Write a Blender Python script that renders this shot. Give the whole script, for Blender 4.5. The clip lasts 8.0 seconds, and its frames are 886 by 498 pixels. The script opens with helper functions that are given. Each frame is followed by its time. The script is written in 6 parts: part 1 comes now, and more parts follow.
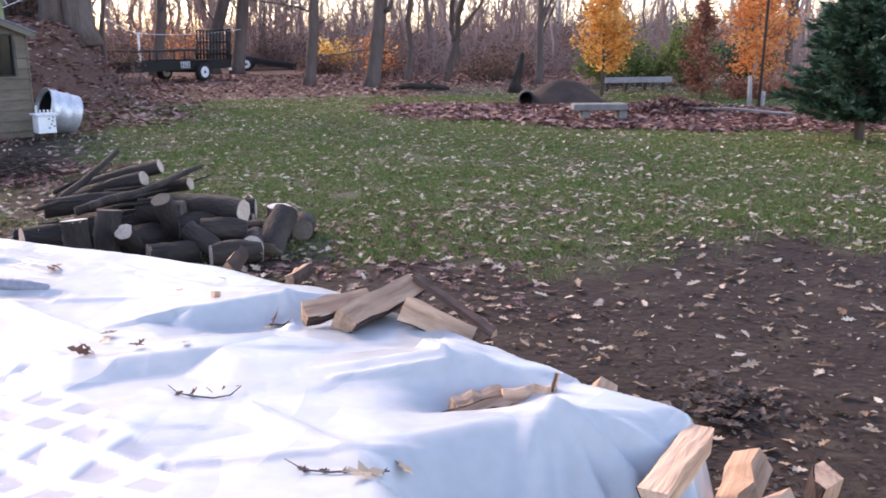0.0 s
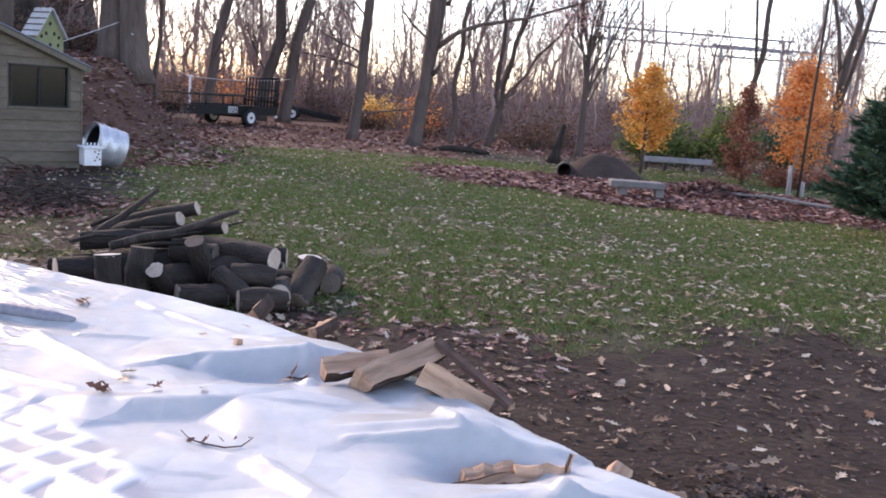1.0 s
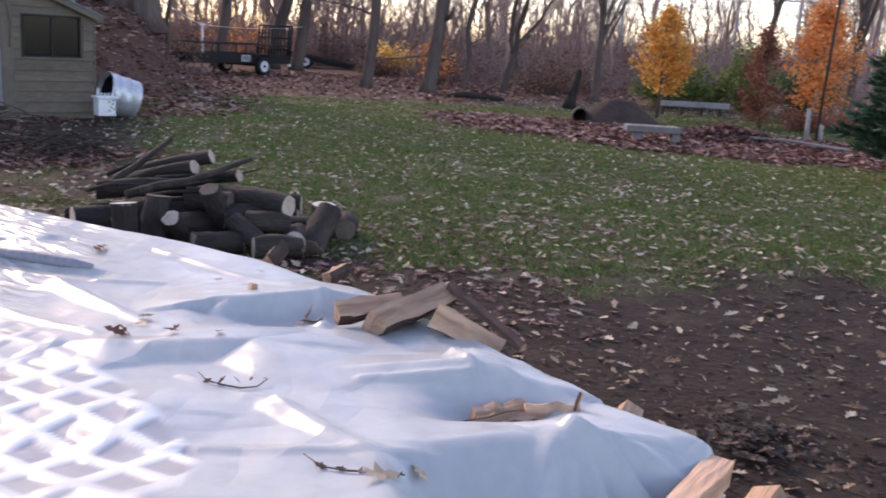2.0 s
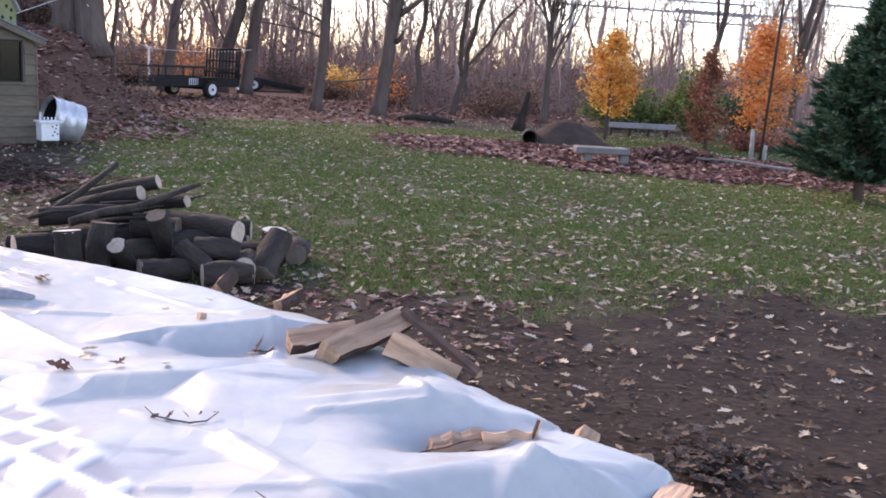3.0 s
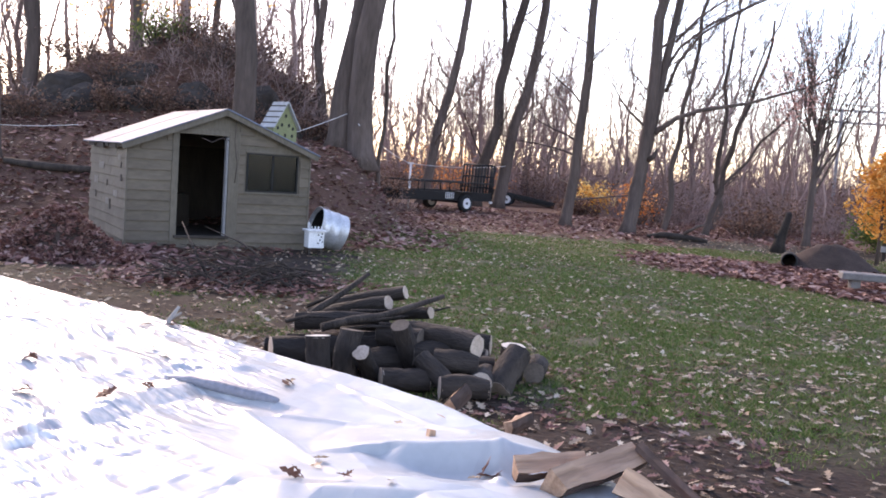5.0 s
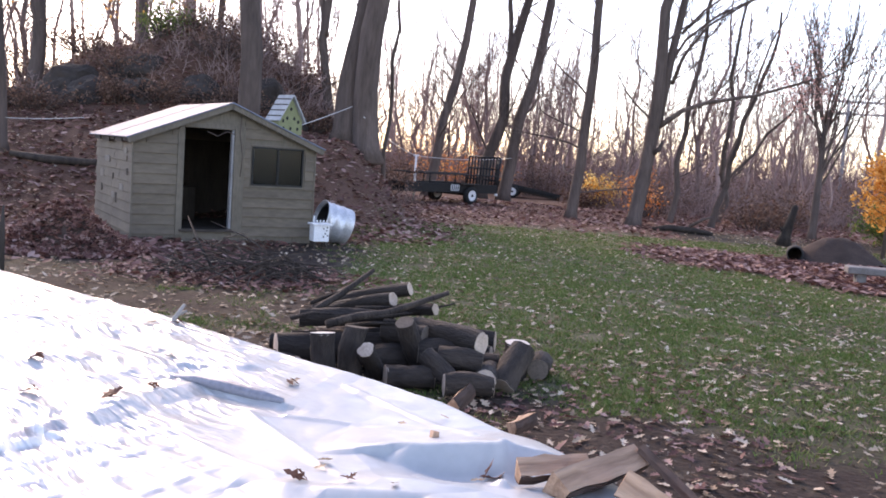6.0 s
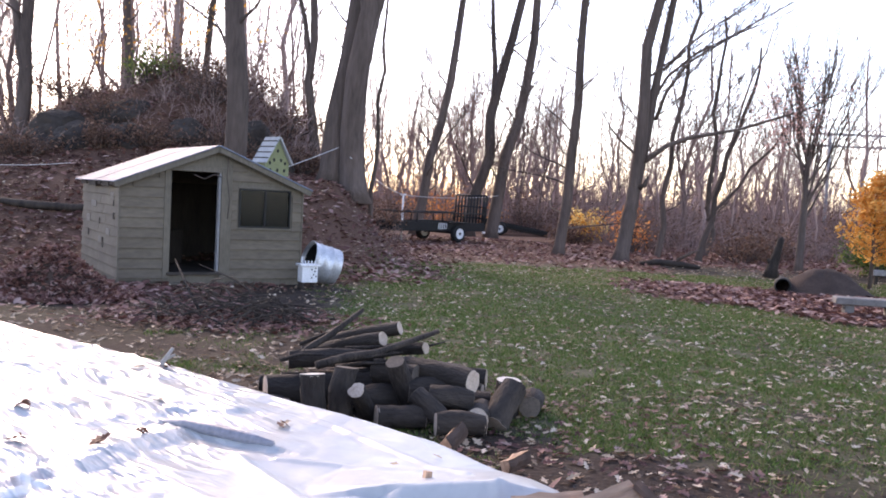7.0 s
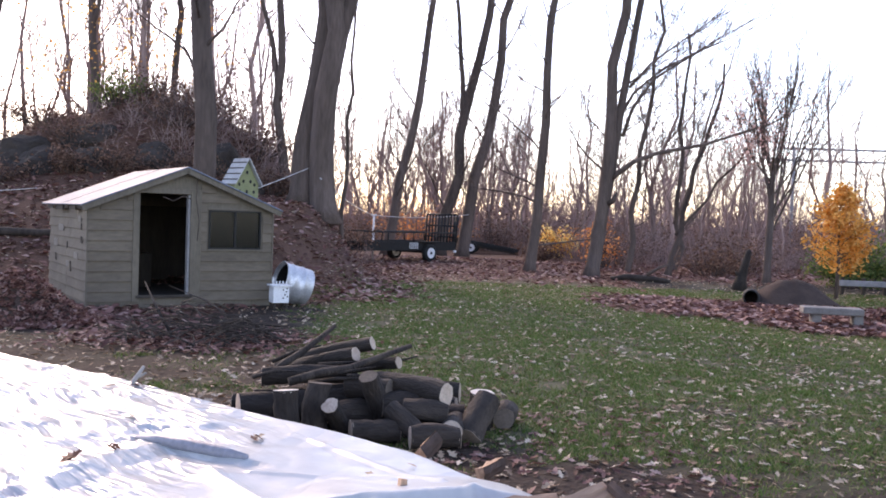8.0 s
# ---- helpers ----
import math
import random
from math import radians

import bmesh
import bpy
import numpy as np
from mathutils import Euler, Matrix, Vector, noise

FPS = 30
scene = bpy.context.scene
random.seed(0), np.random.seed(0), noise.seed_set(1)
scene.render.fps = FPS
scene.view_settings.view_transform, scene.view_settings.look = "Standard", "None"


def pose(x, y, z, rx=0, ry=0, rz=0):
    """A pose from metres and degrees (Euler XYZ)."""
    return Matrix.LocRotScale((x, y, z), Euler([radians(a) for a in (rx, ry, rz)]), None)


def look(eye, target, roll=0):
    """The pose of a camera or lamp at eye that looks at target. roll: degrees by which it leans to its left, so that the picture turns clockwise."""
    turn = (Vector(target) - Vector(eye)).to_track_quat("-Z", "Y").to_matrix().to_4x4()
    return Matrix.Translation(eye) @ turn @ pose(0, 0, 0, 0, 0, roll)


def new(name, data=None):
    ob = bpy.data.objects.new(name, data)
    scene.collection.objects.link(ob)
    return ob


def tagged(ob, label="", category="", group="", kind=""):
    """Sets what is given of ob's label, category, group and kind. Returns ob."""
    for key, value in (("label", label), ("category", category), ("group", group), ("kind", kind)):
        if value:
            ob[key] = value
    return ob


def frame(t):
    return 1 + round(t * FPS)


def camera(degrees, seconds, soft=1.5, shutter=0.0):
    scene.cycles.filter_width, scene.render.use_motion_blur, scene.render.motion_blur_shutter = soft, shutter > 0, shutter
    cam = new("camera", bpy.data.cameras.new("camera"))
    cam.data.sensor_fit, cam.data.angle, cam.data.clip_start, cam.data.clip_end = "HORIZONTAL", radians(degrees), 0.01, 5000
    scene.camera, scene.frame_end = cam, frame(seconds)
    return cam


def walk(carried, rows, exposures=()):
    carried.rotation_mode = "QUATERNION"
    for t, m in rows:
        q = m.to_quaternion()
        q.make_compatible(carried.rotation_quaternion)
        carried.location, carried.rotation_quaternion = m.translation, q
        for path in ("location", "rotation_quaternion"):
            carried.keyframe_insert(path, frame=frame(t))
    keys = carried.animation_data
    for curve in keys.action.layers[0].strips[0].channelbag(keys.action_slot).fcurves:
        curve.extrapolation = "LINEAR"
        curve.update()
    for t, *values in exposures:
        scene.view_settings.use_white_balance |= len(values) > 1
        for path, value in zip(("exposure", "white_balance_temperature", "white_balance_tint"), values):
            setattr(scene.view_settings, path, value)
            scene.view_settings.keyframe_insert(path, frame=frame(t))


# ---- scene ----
cam = camera(50.84, 8.0, soft=1.75, shutter=0.3)
PATH = [
    (0.0, pose(-0.077, -0.110, 1.517, 76.92, 0.42, -16.07)),
    (0.5, pose(-0.076, -0.116, 1.524, 77.74, 0.16, -13.73)),
    (1.0, pose(-0.070, -0.109, 1.538, 80.59, -4.06, -13.35)),
    (1.5, pose(-0.067, -0.124, 1.520, 78.22, -3.51, -10.56)),
    (2.0, pose(-0.056, -0.139, 1.526, 77.35, -3.37, -12.46)),
    (2.2, pose(-0.053, -0.126, 1.523, 78.16, -3.51, -14.85)),
    (3.3, pose(-0.054, -0.079, 1.533, 78.87, -3.13, -16.02)),
    (3.5, pose(-0.055, -0.069, 1.530, 78.26, -2.93, -16.66)),
    (4.0, pose(-0.043, -0.037, 1.540, 78.73, -0.89, -11.09)),
    (4.2, pose(-0.012, -0.000, 1.553, 80.93, -0.46, -6.80)),
    (4.5, pose(-0.011, 0.008, 1.549, 83.85, -3.04, -3.39)),
    (5.0, pose(-0.002, 0.005, 1.553, 84.88, -3.96, -0.22)),
    (5.2, pose(-0.003, -0.007, 1.563, 84.26, -4.15, 0.03)),
    (6.3, pose(0.004, -0.001, 1.603, 84.36, -3.70, 0.28)),
    (6.5, pose(0.000, 0.000, 1.600, 85.10, -3.29, 0.28)),
    (7.0, pose(-0.001, 0.004, 1.595, 86.72, -2.94, -0.68)),
    (7.5, pose(0.006, 0.003, 1.590, 87.91, -2.54, -1.89)),
    (8.0, pose(0.004, -0.029, 1.545, 88.07, -1.93, -2.48)),
]
walk(cam, PATH, [(t, e, 7350, 25) for t, e in ((0.0, 2.28), (0.5, 1.93), (1.0, 2.0), (1.5, 2.0), (2.0, 1.7), (3.5, 2.2), (4.0, 2.05), (4.5, 2.1), (5.0, 2.14), (6.5, 2.12), (7.5, 2.1), (8.0, 2.03))])

# ---- sky and sun ----
SUN_AZ, SUN_EL = radians(-27), radians(26)      # low sun behind the woods, ahead and to the side of the shed
world = bpy.data.worlds.new("world")
scene.world = world
world.use_nodes = True
wn = world.node_tree
sky = wn.nodes.new("ShaderNodeTexSky")
sky.sky_type, sky.sun_disc = "NISHITA", False
sky.sun_elevation, sky.sun_rotation = SUN_EL, SUN_AZ
sky.air_density, sky.dust_density, sky.ozone_density = 0.8, 0.5, 1.0
wn.links.new(sky.outputs[0], wn.nodes["Background"].inputs[0])
wn.nodes["Background"].inputs[1].default_value = 0.14
sun = new("sun", bpy.data.lights.new("sun", "SUN"))
sun.data.energy, sun.data.angle, sun.data.color = 1.3, radians(14), (1.0, 0.86, 0.7)
sun.matrix_world = look((math.sin(SUN_AZ) * 50, math.cos(SUN_AZ) * 50, math.tan(SUN_EL) * 50), (0, 0, 0))


# ---- materials ----
def nodes_of(name):
    m = bpy.data.materials.new(name)
    m.use_nodes = True
    return m, m.node_tree.nodes, m.node_tree.links, m.node_tree.nodes["Principled BSDF"]


def noise_node(n, l, scale, detail=4.0, stretch=(1, 1, 1), coords="Object"):
    tc, mp, nz = n.new("ShaderNodeTexCoord"), n.new("ShaderNodeMapping"), n.new("ShaderNodeTexNoise")
    mp.inputs["Scale"].default_value = stretch
    nz.inputs["Scale"].default_value, nz.inputs["Detail"].default_value = scale, detail
    l.new(tc.outputs[coords], mp.inputs[0])
    l.new(mp.outputs[0], nz.inputs["Vector"])
    return nz.outputs["Fac"]


def ramp(n, l, fac, stops):
    r = n.new("ShaderNodeValToRGB")
    while len(r.color_ramp.elements) < len(stops):
        r.color_ramp.elements.new(0.5)
    for e, (p, c) in zip(r.color_ramp.elements, stops):
        e.position, e.color = p, (*c, 1)
    l.new(fac, r.inputs[0])
    return r.outputs[0]


def mix(n, l, fac, a, b, mode="MIX"):
    m = n.new("ShaderNodeMix")
    m.data_type, m.blend_type = "RGBA", mode
    for sock, v in ((m.inputs[0], fac), (m.inputs[6], a), (m.inputs[7], b)):
        if isinstance(v, bpy.types.NodeSocket):
            l.new(v, sock)
        else:
            sock.default_value = v if isinstance(v, float) else (*v, 1)
    return m.outputs[2]


def vary(n, l, col, island=False, amount=0.35):
    """Brightness that differs from piece to piece."""
    src = n.new("ShaderNodeNewGeometry").outputs["Random Per Island"] if island else n.new("ShaderNodeObjectInfo").outputs["Random"]
    mr = n.new("ShaderNodeMapRange")
    mr.inputs[3].default_value, mr.inputs[4].default_value = 1 - amount, 1 + amount
    l.new(src, mr.inputs[0])
    hs = n.new("ShaderNodeHueSaturation")
    l.new(col, hs.inputs["Color"])
    l.new(mr.outputs[0], hs.inputs["Value"])
    return hs.outputs[0]


def surface(name, dark, light, scale=4.0, fine=40.0, rough=0.8, metal=0.0, bump=0.3, depth=0.01, stretch=(1, 1, 1), island=False, amount=0.0, spec=0.3):
    """Two scales of variation between two colours, with relief."""
    m, n, l, b = nodes_of(name)
    big, small = noise_node(n, l, scale, 3, stretch), noise_node(n, l, fine, 5, stretch)
    mid = tuple((a + c) / 2 for a, c in zip(dark, light))
    c1 = ramp(n, l, big, [(0.3, dark), (0.5, mid), (0.7, light)])
    c2 = ramp(n, l, small, [(0.3, tuple(v * 0.62 for v in mid)), (0.7, tuple(min(v * 1.35, 0.95) for v in mid))])
    col = mix(n, l, 0.45, c1, c2)
    if amount:
        col = vary(n, l, col, island, amount)
    l.new(col, b.inputs["Base Color"])
    b.inputs["Roughness"].default_value, b.inputs["Metallic"].default_value = rough, metal
    b.inputs["Specular IOR Level"].default_value = spec
    bp = n.new("ShaderNodeBump")
    bp.inputs["Strength"].default_value, bp.inputs["Distance"].default_value = bump, depth
    l.new(small, bp.inputs["Height"])
    l.new(bp.outputs[0], b.inputs["Normal"])
    return m


def leafy(name, stops, through_light=0.3):
    """Leaves: each its own colour out of the stops; light comes through."""
    m, n, l, b = nodes_of(name)
    g = n.new("ShaderNodeNewGeometry")
    col = ramp(n, l, g.outputs["Random Per Island"], stops)
    l.new(col, b.inputs["Base Color"])
    b.inputs["Roughness"].default_value = 0.7
    b.inputs["Specular IOR Level"].default_value = 0.25
    tr, ms = n.new("ShaderNodeBsdfTranslucent"), n.new("ShaderNodeMixShader")
    l.new(col, tr.inputs[0])
    ms.inputs[0].default_value = through_light
    l.new(b.outputs[0], ms.inputs[1])
    l.new(tr.outputs[0], ms.inputs[2])
    l.new(ms.outputs[0], n["Material Output"].inputs[0])
    return m


def ground_material():
    m, n, l, b = nodes_of("yard_ground")
    fine, mid, big = noise_node(n, l, 22, 6), noise_node(n, l, 2.6, 5), noise_node(n, l, 0.35, 3)
    soil = mix(n, l, 0.5, ramp(n, l, fine, [(0.25, (0.013, 0.008, 0.006)), (0.75, (0.07, 0.046, 0.035))]), ramp(n, l, mid, [(0.3, (0.02, 0.013, 0.01)), (0.75, (0.064, 0.042, 0.032))]))
    turf = mix(n, l, 0.5, ramp(n, l, fine, [(0.25, (0.04, 0.043, 0.021)), (0.75, (0.17, 0.148, 0.084))]), ramp(n, l, mid, [(0.3, (0.048, 0.07, 0.023)), (0.7, (0.15, 0.124, 0.077))]))
    litter = mix(n, l, 0.55, ramp(n, l, fine, [(0.25, (0.036, 0.017, 0.012)), (0.5, (0.11, 0.055, 0.038)), (0.75, (0.21, 0.12, 0.085))]), ramp(n, l, big, [(0.3, (0.07, 0.036, 0.026)), (0.7, (0.13, 0.073, 0.053))]))

    def mask(attr, lo=0.35, hi=0.65):
        a = n.new("ShaderNodeAttribute")
        a.attribute_name = attr
        add = n.new("ShaderNodeMath")
        add.operation = "MULTIPLY_ADD"
        l.new(mid, add.inputs[0])
        add.inputs[1].default_value = 0.9
        l.new(a.outputs["Fac"], add.inputs[2])
        mr = n.new("ShaderNodeMapRange")
        mr.inputs[1].default_value, mr.inputs[2].default_value = lo + 0.45, hi + 0.45
        l.new(add.outputs[0], mr.inputs[0])
        return mr.outputs[0]

    col = mix(n, l, mask("grass", 0.05, 0.95), soil, turf)
    col = mix(n, l, mask("litter"), col, litter)
    l.new(col, b.inputs["Base Color"])
    b.inputs["Roughness"].default_value = 0.95
    b.inputs["Specular IOR Level"].default_value = 0.15
    bp = n.new("ShaderNodeBump")
    bp.inputs["Strength"].default_value, bp.inputs["Distance"].default_value = 0.7, 0.03
    l.new(fine, bp.inputs["Height"])
    l.new(bp.outputs[0], b.inputs["Normal"])
    return m


def tarp_material():
    """White plastic sheet, satin; greyer in the lattice cells and whiter on the strips between, and crinkled on its
    loose side.
    """
    m, n, l, b = nodes_of("white_tarp")
    big, fine = noise_node(n, l, 1.3, 4), noise_node(n, l, 24, 5)
    col = mix(n, l, 0.25, ramp(n, l, big, [(0.3, (0.37, 0.375, 0.372)), (0.7, (0.45, 0.455, 0.45))]), ramp(n, l, fine, [(0.3, (0.35, 0.355, 0.353)), (0.6, (0.47, 0.475, 0.47))]))
    # lattice cells are mixed towards grey
    cell_grey = n.new("ShaderNodeAttribute")
    cell_grey.attribute_name = "cell_grey"
    col = mix(n, l, cell_grey.outputs["Fac"], col, (0.27, 0.265, 0.295))
    # strips between the cells are mixed towards white
    strip_white = n.new("ShaderNodeAttribute")
    strip_white.attribute_name = "strip_white"
    col = mix(n, l, strip_white.outputs["Fac"], col, (0.72, 0.72, 0.715))
    l.new(col, b.inputs["Base Color"])
    b.inputs["Roughness"].default_value = 0.3
    b.inputs["Specular IOR Level"].default_value = 0.5
    tc, warp = n.new("ShaderNodeTexCoord"), n.new("ShaderNodeTexNoise")
    warp.inputs["Scale"].default_value = 1.6
    l.new(tc.outputs["Object"], warp.inputs["Vector"])
    bent = mix(n, l, 0.25, tc.outputs["Object"], warp.outputs["Color"], "ADD")
    drawn = n.new("ShaderNodeMapping")
    drawn.vector_type = "TEXTURE"
    drawn.inputs["Rotation"].default_value, drawn.inputs["Scale"].default_value = (0, 0, radians(-45)), (2.0, 0.45, 1)
    l.new(bent, drawn.inputs[0])
    crinkled = n.new("ShaderNodeAttribute")
    crinkled.attribute_name = "crinkled"
    prev = None
    for scale, strength, dist in ((2.6, 0.8, 0.06), (7.0, 0.8, 0.028), (15.0, 0.7, 0.011)):
        v, bp, k = n.new("ShaderNodeTexVoronoi"), n.new("ShaderNodeBump"), n.new("ShaderNodeMath")
        v.inputs["Scale"].default_value = scale
        k.operation = "MULTIPLY"
        k.inputs[1].default_value = strength
        l.new(crinkled.outputs["Fac"], k.inputs[0])
        l.new(k.outputs[0], bp.inputs["Strength"])
        bp.inputs["Distance"].default_value = dist
        l.new(drawn.outputs[0], v.inputs["Vector"])
        l.new(v.outputs["Distance"], bp.inputs["Height"])
        if prev:
            l.new(prev, bp.inputs["Normal"])
        prev = bp.outputs[0]
    for k, (heading, period, depth) in enumerate(((28, 0.31, 0.05), (-52, 0.23, 0.036), (80, 0.17, 0.024), (-15, 0.12, 0.014))):
        along, wave, bp = n.new("ShaderNodeVectorMath"), n.new("ShaderNodeMath"), n.new("ShaderNodeBump")
        along.operation, wave.operation = "DOT_PRODUCT", "PINGPONG"
        along.inputs[1].default_value = (math.cos(radians(heading)), math.sin(radians(heading)), 0)
        wave.inputs[1].default_value = period
        l.new(bent, along.inputs[0])
        l.new(along.outputs["Value"], wave.inputs[0])
        l.new(wave.outputs[0], bp.inputs["Height"])
        patch = n.new("ShaderNodeMapRange")
        patch.inputs[1].default_value, patch.inputs[2].default_value, patch.inputs[4].default_value = 0.48, 0.62, 0.55
        l.new(noise_node(n, l, 1.5 + 0.7 * k, 2), patch.inputs[0])
        l.new(patch.outputs[0], bp.inputs["Strength"])
        bp.inputs["Distance"].default_value = depth / period
        l.new(prev, bp.inputs["Normal"])
        prev = bp.outputs[0]
    l.new(prev, b.inputs["Normal"])
    return m


GROUND = ground_material()
TARP = tarp_material()
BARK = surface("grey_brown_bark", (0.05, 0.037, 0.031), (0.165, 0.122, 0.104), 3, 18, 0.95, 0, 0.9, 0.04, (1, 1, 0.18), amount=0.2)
# paler, pinker than the near bark: the woods' haze is put into the colour
BARK_FAR = surface("hazed_woods_bark", (0.165, 0.108, 0.094), (0.4, 0.285, 0.255), 1, 9, 0.95, 0, 0.4, 0.03, (1, 1, 0.2), True, 0.35)
BARK_LOG = surface("dark_wet_bark", (0.008, 0.006, 0.0055), (0.066, 0.05, 0.041), 9, 46, 0.85, 0, 1.0, 0.02, (1, 1, 0.35), amount=0.3)
BARK_PALE = surface("pale_bark", (0.2, 0.185, 0.175), (0.46, 0.43, 0.41), 4, 30, 0.8, 0, 0.4, 0.01, (1, 1, 0.4))
CUT_WOOD = surface("cut_log_face", (0.28, 0.2, 0.15), (0.58, 0.47, 0.38), 9, 60, 0.8, 0, 0.3, 0.004, amount=0.3)
SPLIT_WOOD = surface("split_firewood", (0.24, 0.125, 0.075), (0.66, 0.43, 0.29), 14, 60, 0.75, 0, 1.0, 0.012, (0.12, 1, 1), amount=0.3)
WEATHERED = surface("weathered_log_face", (0.06, 0.048, 0.04), (0.17, 0.135, 0.11), 12, 60, 0.9, 0, 0.4, 0.004, amount=0.3)
BARK_CHUNK = surface("firewood_bark", (0.03, 0.02, 0.017), (0.13, 0.085, 0.07), 9, 40, 0.9, 0, 1.0, 0.012, (0.35, 1, 1), amount=0.3)
FRESH = surface("fresh_sawn_face", (0.5, 0.42, 0.34), (0.75, 0.68, 0.6), 9, 60, 0.8, 0, 0.3, 0.003)
PAINT = surface("weathered_olive_paint", (0.1, 0.08, 0.06), (0.165, 0.134, 0.1), 2.2, 24, 0.75, 0, 0.35, 0.004, (0.3, 1, 1), amount=0.1)
TRIM = surface("shed_trim_paint", (0.105, 0.087, 0.066), (0.165, 0.14, 0.107), 3, 30, 0.7, 0, 0.3, 0.003, (1, 1, 0.3))
ROOFING = surface("weathered_roof_felt", (0.125, 0.145, 0.19), (0.2, 0.226, 0.285), 3, 20, 0.7, 0, 0.4, 0.006)
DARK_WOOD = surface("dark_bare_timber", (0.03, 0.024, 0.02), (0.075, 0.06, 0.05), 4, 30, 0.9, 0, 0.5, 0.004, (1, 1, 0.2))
ZINC = surface("galvanised_steel", (0.42, 0.43, 0.46), (0.68, 0.69, 0.72), 6, 30, 0.45, 0.55, 0.2, 0.003)
WHITE = surface("white_plastic", (0.66, 0.66, 0.68), (0.82, 0.82, 0.83), 7, 50, 0.5, 0, 0.15, 0.002)
BLACK = surface("black_painted_steel", (0.006, 0.006, 0.0065), (0.018, 0.017, 0.017), 5, 40, 0.6, 0.0, 0.2, 0.002)
RUBBER = surface("tyre_rubber", (0.012, 0.012, 0.012), (0.03, 0.03, 0.03), 8, 60, 0.85, 0, 0.4, 0.004)
CONCRETE = surface("grey_concrete", (0.12, 0.11, 0.105), (0.24, 0.225, 0.215), 4, 40, 0.9, 0, 0.4, 0.005)
ROCK = surface("grey_rock", (0.018, 0.014, 0.012), (0.068, 0.053, 0.045), 1.2, 9, 0.9, 0, 0.9, 0.06)
MULCH = surface("brown_mulch", (0.03, 0.019, 0.015), (0.085, 0.055, 0.044), 3, 35, 0.95, 0, 0.9, 0.02)
STEEL = surface("grey_gantry_steel", (0.22, 0.22, 0.23), (0.36, 0.36, 0.38), 1, 8, 0.6, 0.3, 0.1, 0.002)
LIME = surface("pale_green_paint", (0.17, 0.185, 0.085), (0.25, 0.26, 0.14), 5, 40, 0.7, 0, 0.2, 0.002)
PALE_ROOF = surface("pale_shingle_board", (0.3, 0.3, 0.3), (0.46, 0.46, 0.46), 6, 40, 0.7, 0, 0.3, 0.003)
CABLE = surface("pale_cable", (0.4, 0.4, 0.4), (0.6, 0.6, 0.6), 3, 30, 0.6)
LEAF_DRY = leafy("dry_oak_leaves", [(0.0, (0.15, 0.085, 0.052)), (0.3, (0.29, 0.19, 0.12)), (0.65, (0.49, 0.365, 0.255)), (1.0, (0.64, 0.52, 0.4))], 0.1)
LEAF_RED = leafy("rusty_fallen_leaves", [(0.0, (0.075, 0.033, 0.028)), (0.4, (0.165, 0.072, 0.06)), (0.75, (0.28, 0.145, 0.12)), (1.0, (0.42, 0.28, 0.24))], 0.1)
LEAF_SOIL = leafy("dark_leaf_scraps", [(0.0, (0.03, 0.019, 0.014)), (0.6, (0.08, 0.05, 0.037)), (1.0, (0.17, 0.115, 0.085))], 0.05)
LEAF_GOLD = leafy("golden_leaves", [(0.0, (0.55, 0.22, 0.04)), (0.5, (0.8, 0.4, 0.09)), (1.0, (0.86, 0.55, 0.2))], 0.5)
# brighter than the golden leaves: sunlight on the bush is put into the colour
LEAF_SUNLIT = leafy("sunlit_yellow_leaves", [(0.0, (0.75, 0.33, 0.06)), (0.5, (0.85, 0.55, 0.15)), (1.0, (0.9, 0.72, 0.35))], 0.6)
LEAF_ORANGE = leafy("orange_leaves", [(0.0, (0.55, 0.17, 0.05)), (0.5, (0.8, 0.32, 0.1)), (1.0, (0.86, 0.45, 0.18))], 0.5)
LEAF_RUST = leafy("rust_brown_leaves", [(0.0, (0.17, 0.06, 0.04)), (0.6, (0.31, 0.12, 0.075)), (1.0, (0.45, 0.22, 0.14))], 0.35)
LEAF_BRUSH = leafy("dry_brush_leaves", [(0.0, (0.07, 0.04, 0.03)), (0.6, (0.15, 0.085, 0.06)), (1.0, (0.26, 0.16, 0.12))], 0.3)
LEAF_PINK = leafy("faded_pink_leaves", [(0.0, (0.42, 0.2, 0.17)), (1.0, (0.66, 0.42, 0.38))], 0.4)
LEAF_GREEN = leafy("hedge_leaves", [(0.0, (0.06, 0.1, 0.03)), (0.6, (0.13, 0.18, 0.05)), (1.0, (0.25, 0.27, 0.07))], 0.3)
NEEDLE = leafy("fir_needles", [(0.0, (0.024, 0.055, 0.037)), (0.6, (0.05, 0.1, 0.062)), (1.0, (0.1, 0.16, 0.095))], 0.1)
BLADE = leafy("grass_blades", [(0.0, (0.06, 0.095, 0.02)), (0.5, (0.105, 0.18, 0.038)), (0.78, (0.185, 0.195, 0.075)), (1.0, (0.29, 0.225, 0.135))], 0.25)


def glass_material():
    m, n, l, b = nodes_of("dusty_window_glass")
    b.inputs["Base Color"].default_value = (0.05, 0.06, 0.065, 1)
    b.inputs["Roughness"].default_value = 0.15
    b.inputs["IOR"].default_value = 1.3
    b.inputs["Transmission Weight"].default_value = 0.9
    return m


GLASS = glass_material()


# ---- building helpers ----
def link_mesh(name, verts, faces, material, parent=None, smooth=False):
    me = bpy.data.meshes.new(name)
    me.from_pydata(verts, [], faces)
    me.materials.append(material)
    if smooth:
        me.polygons.foreach_set("use_smooth", [True] * len(me.polygons))
    ob = new(name, me)
    ob.parent = parent
    return ob


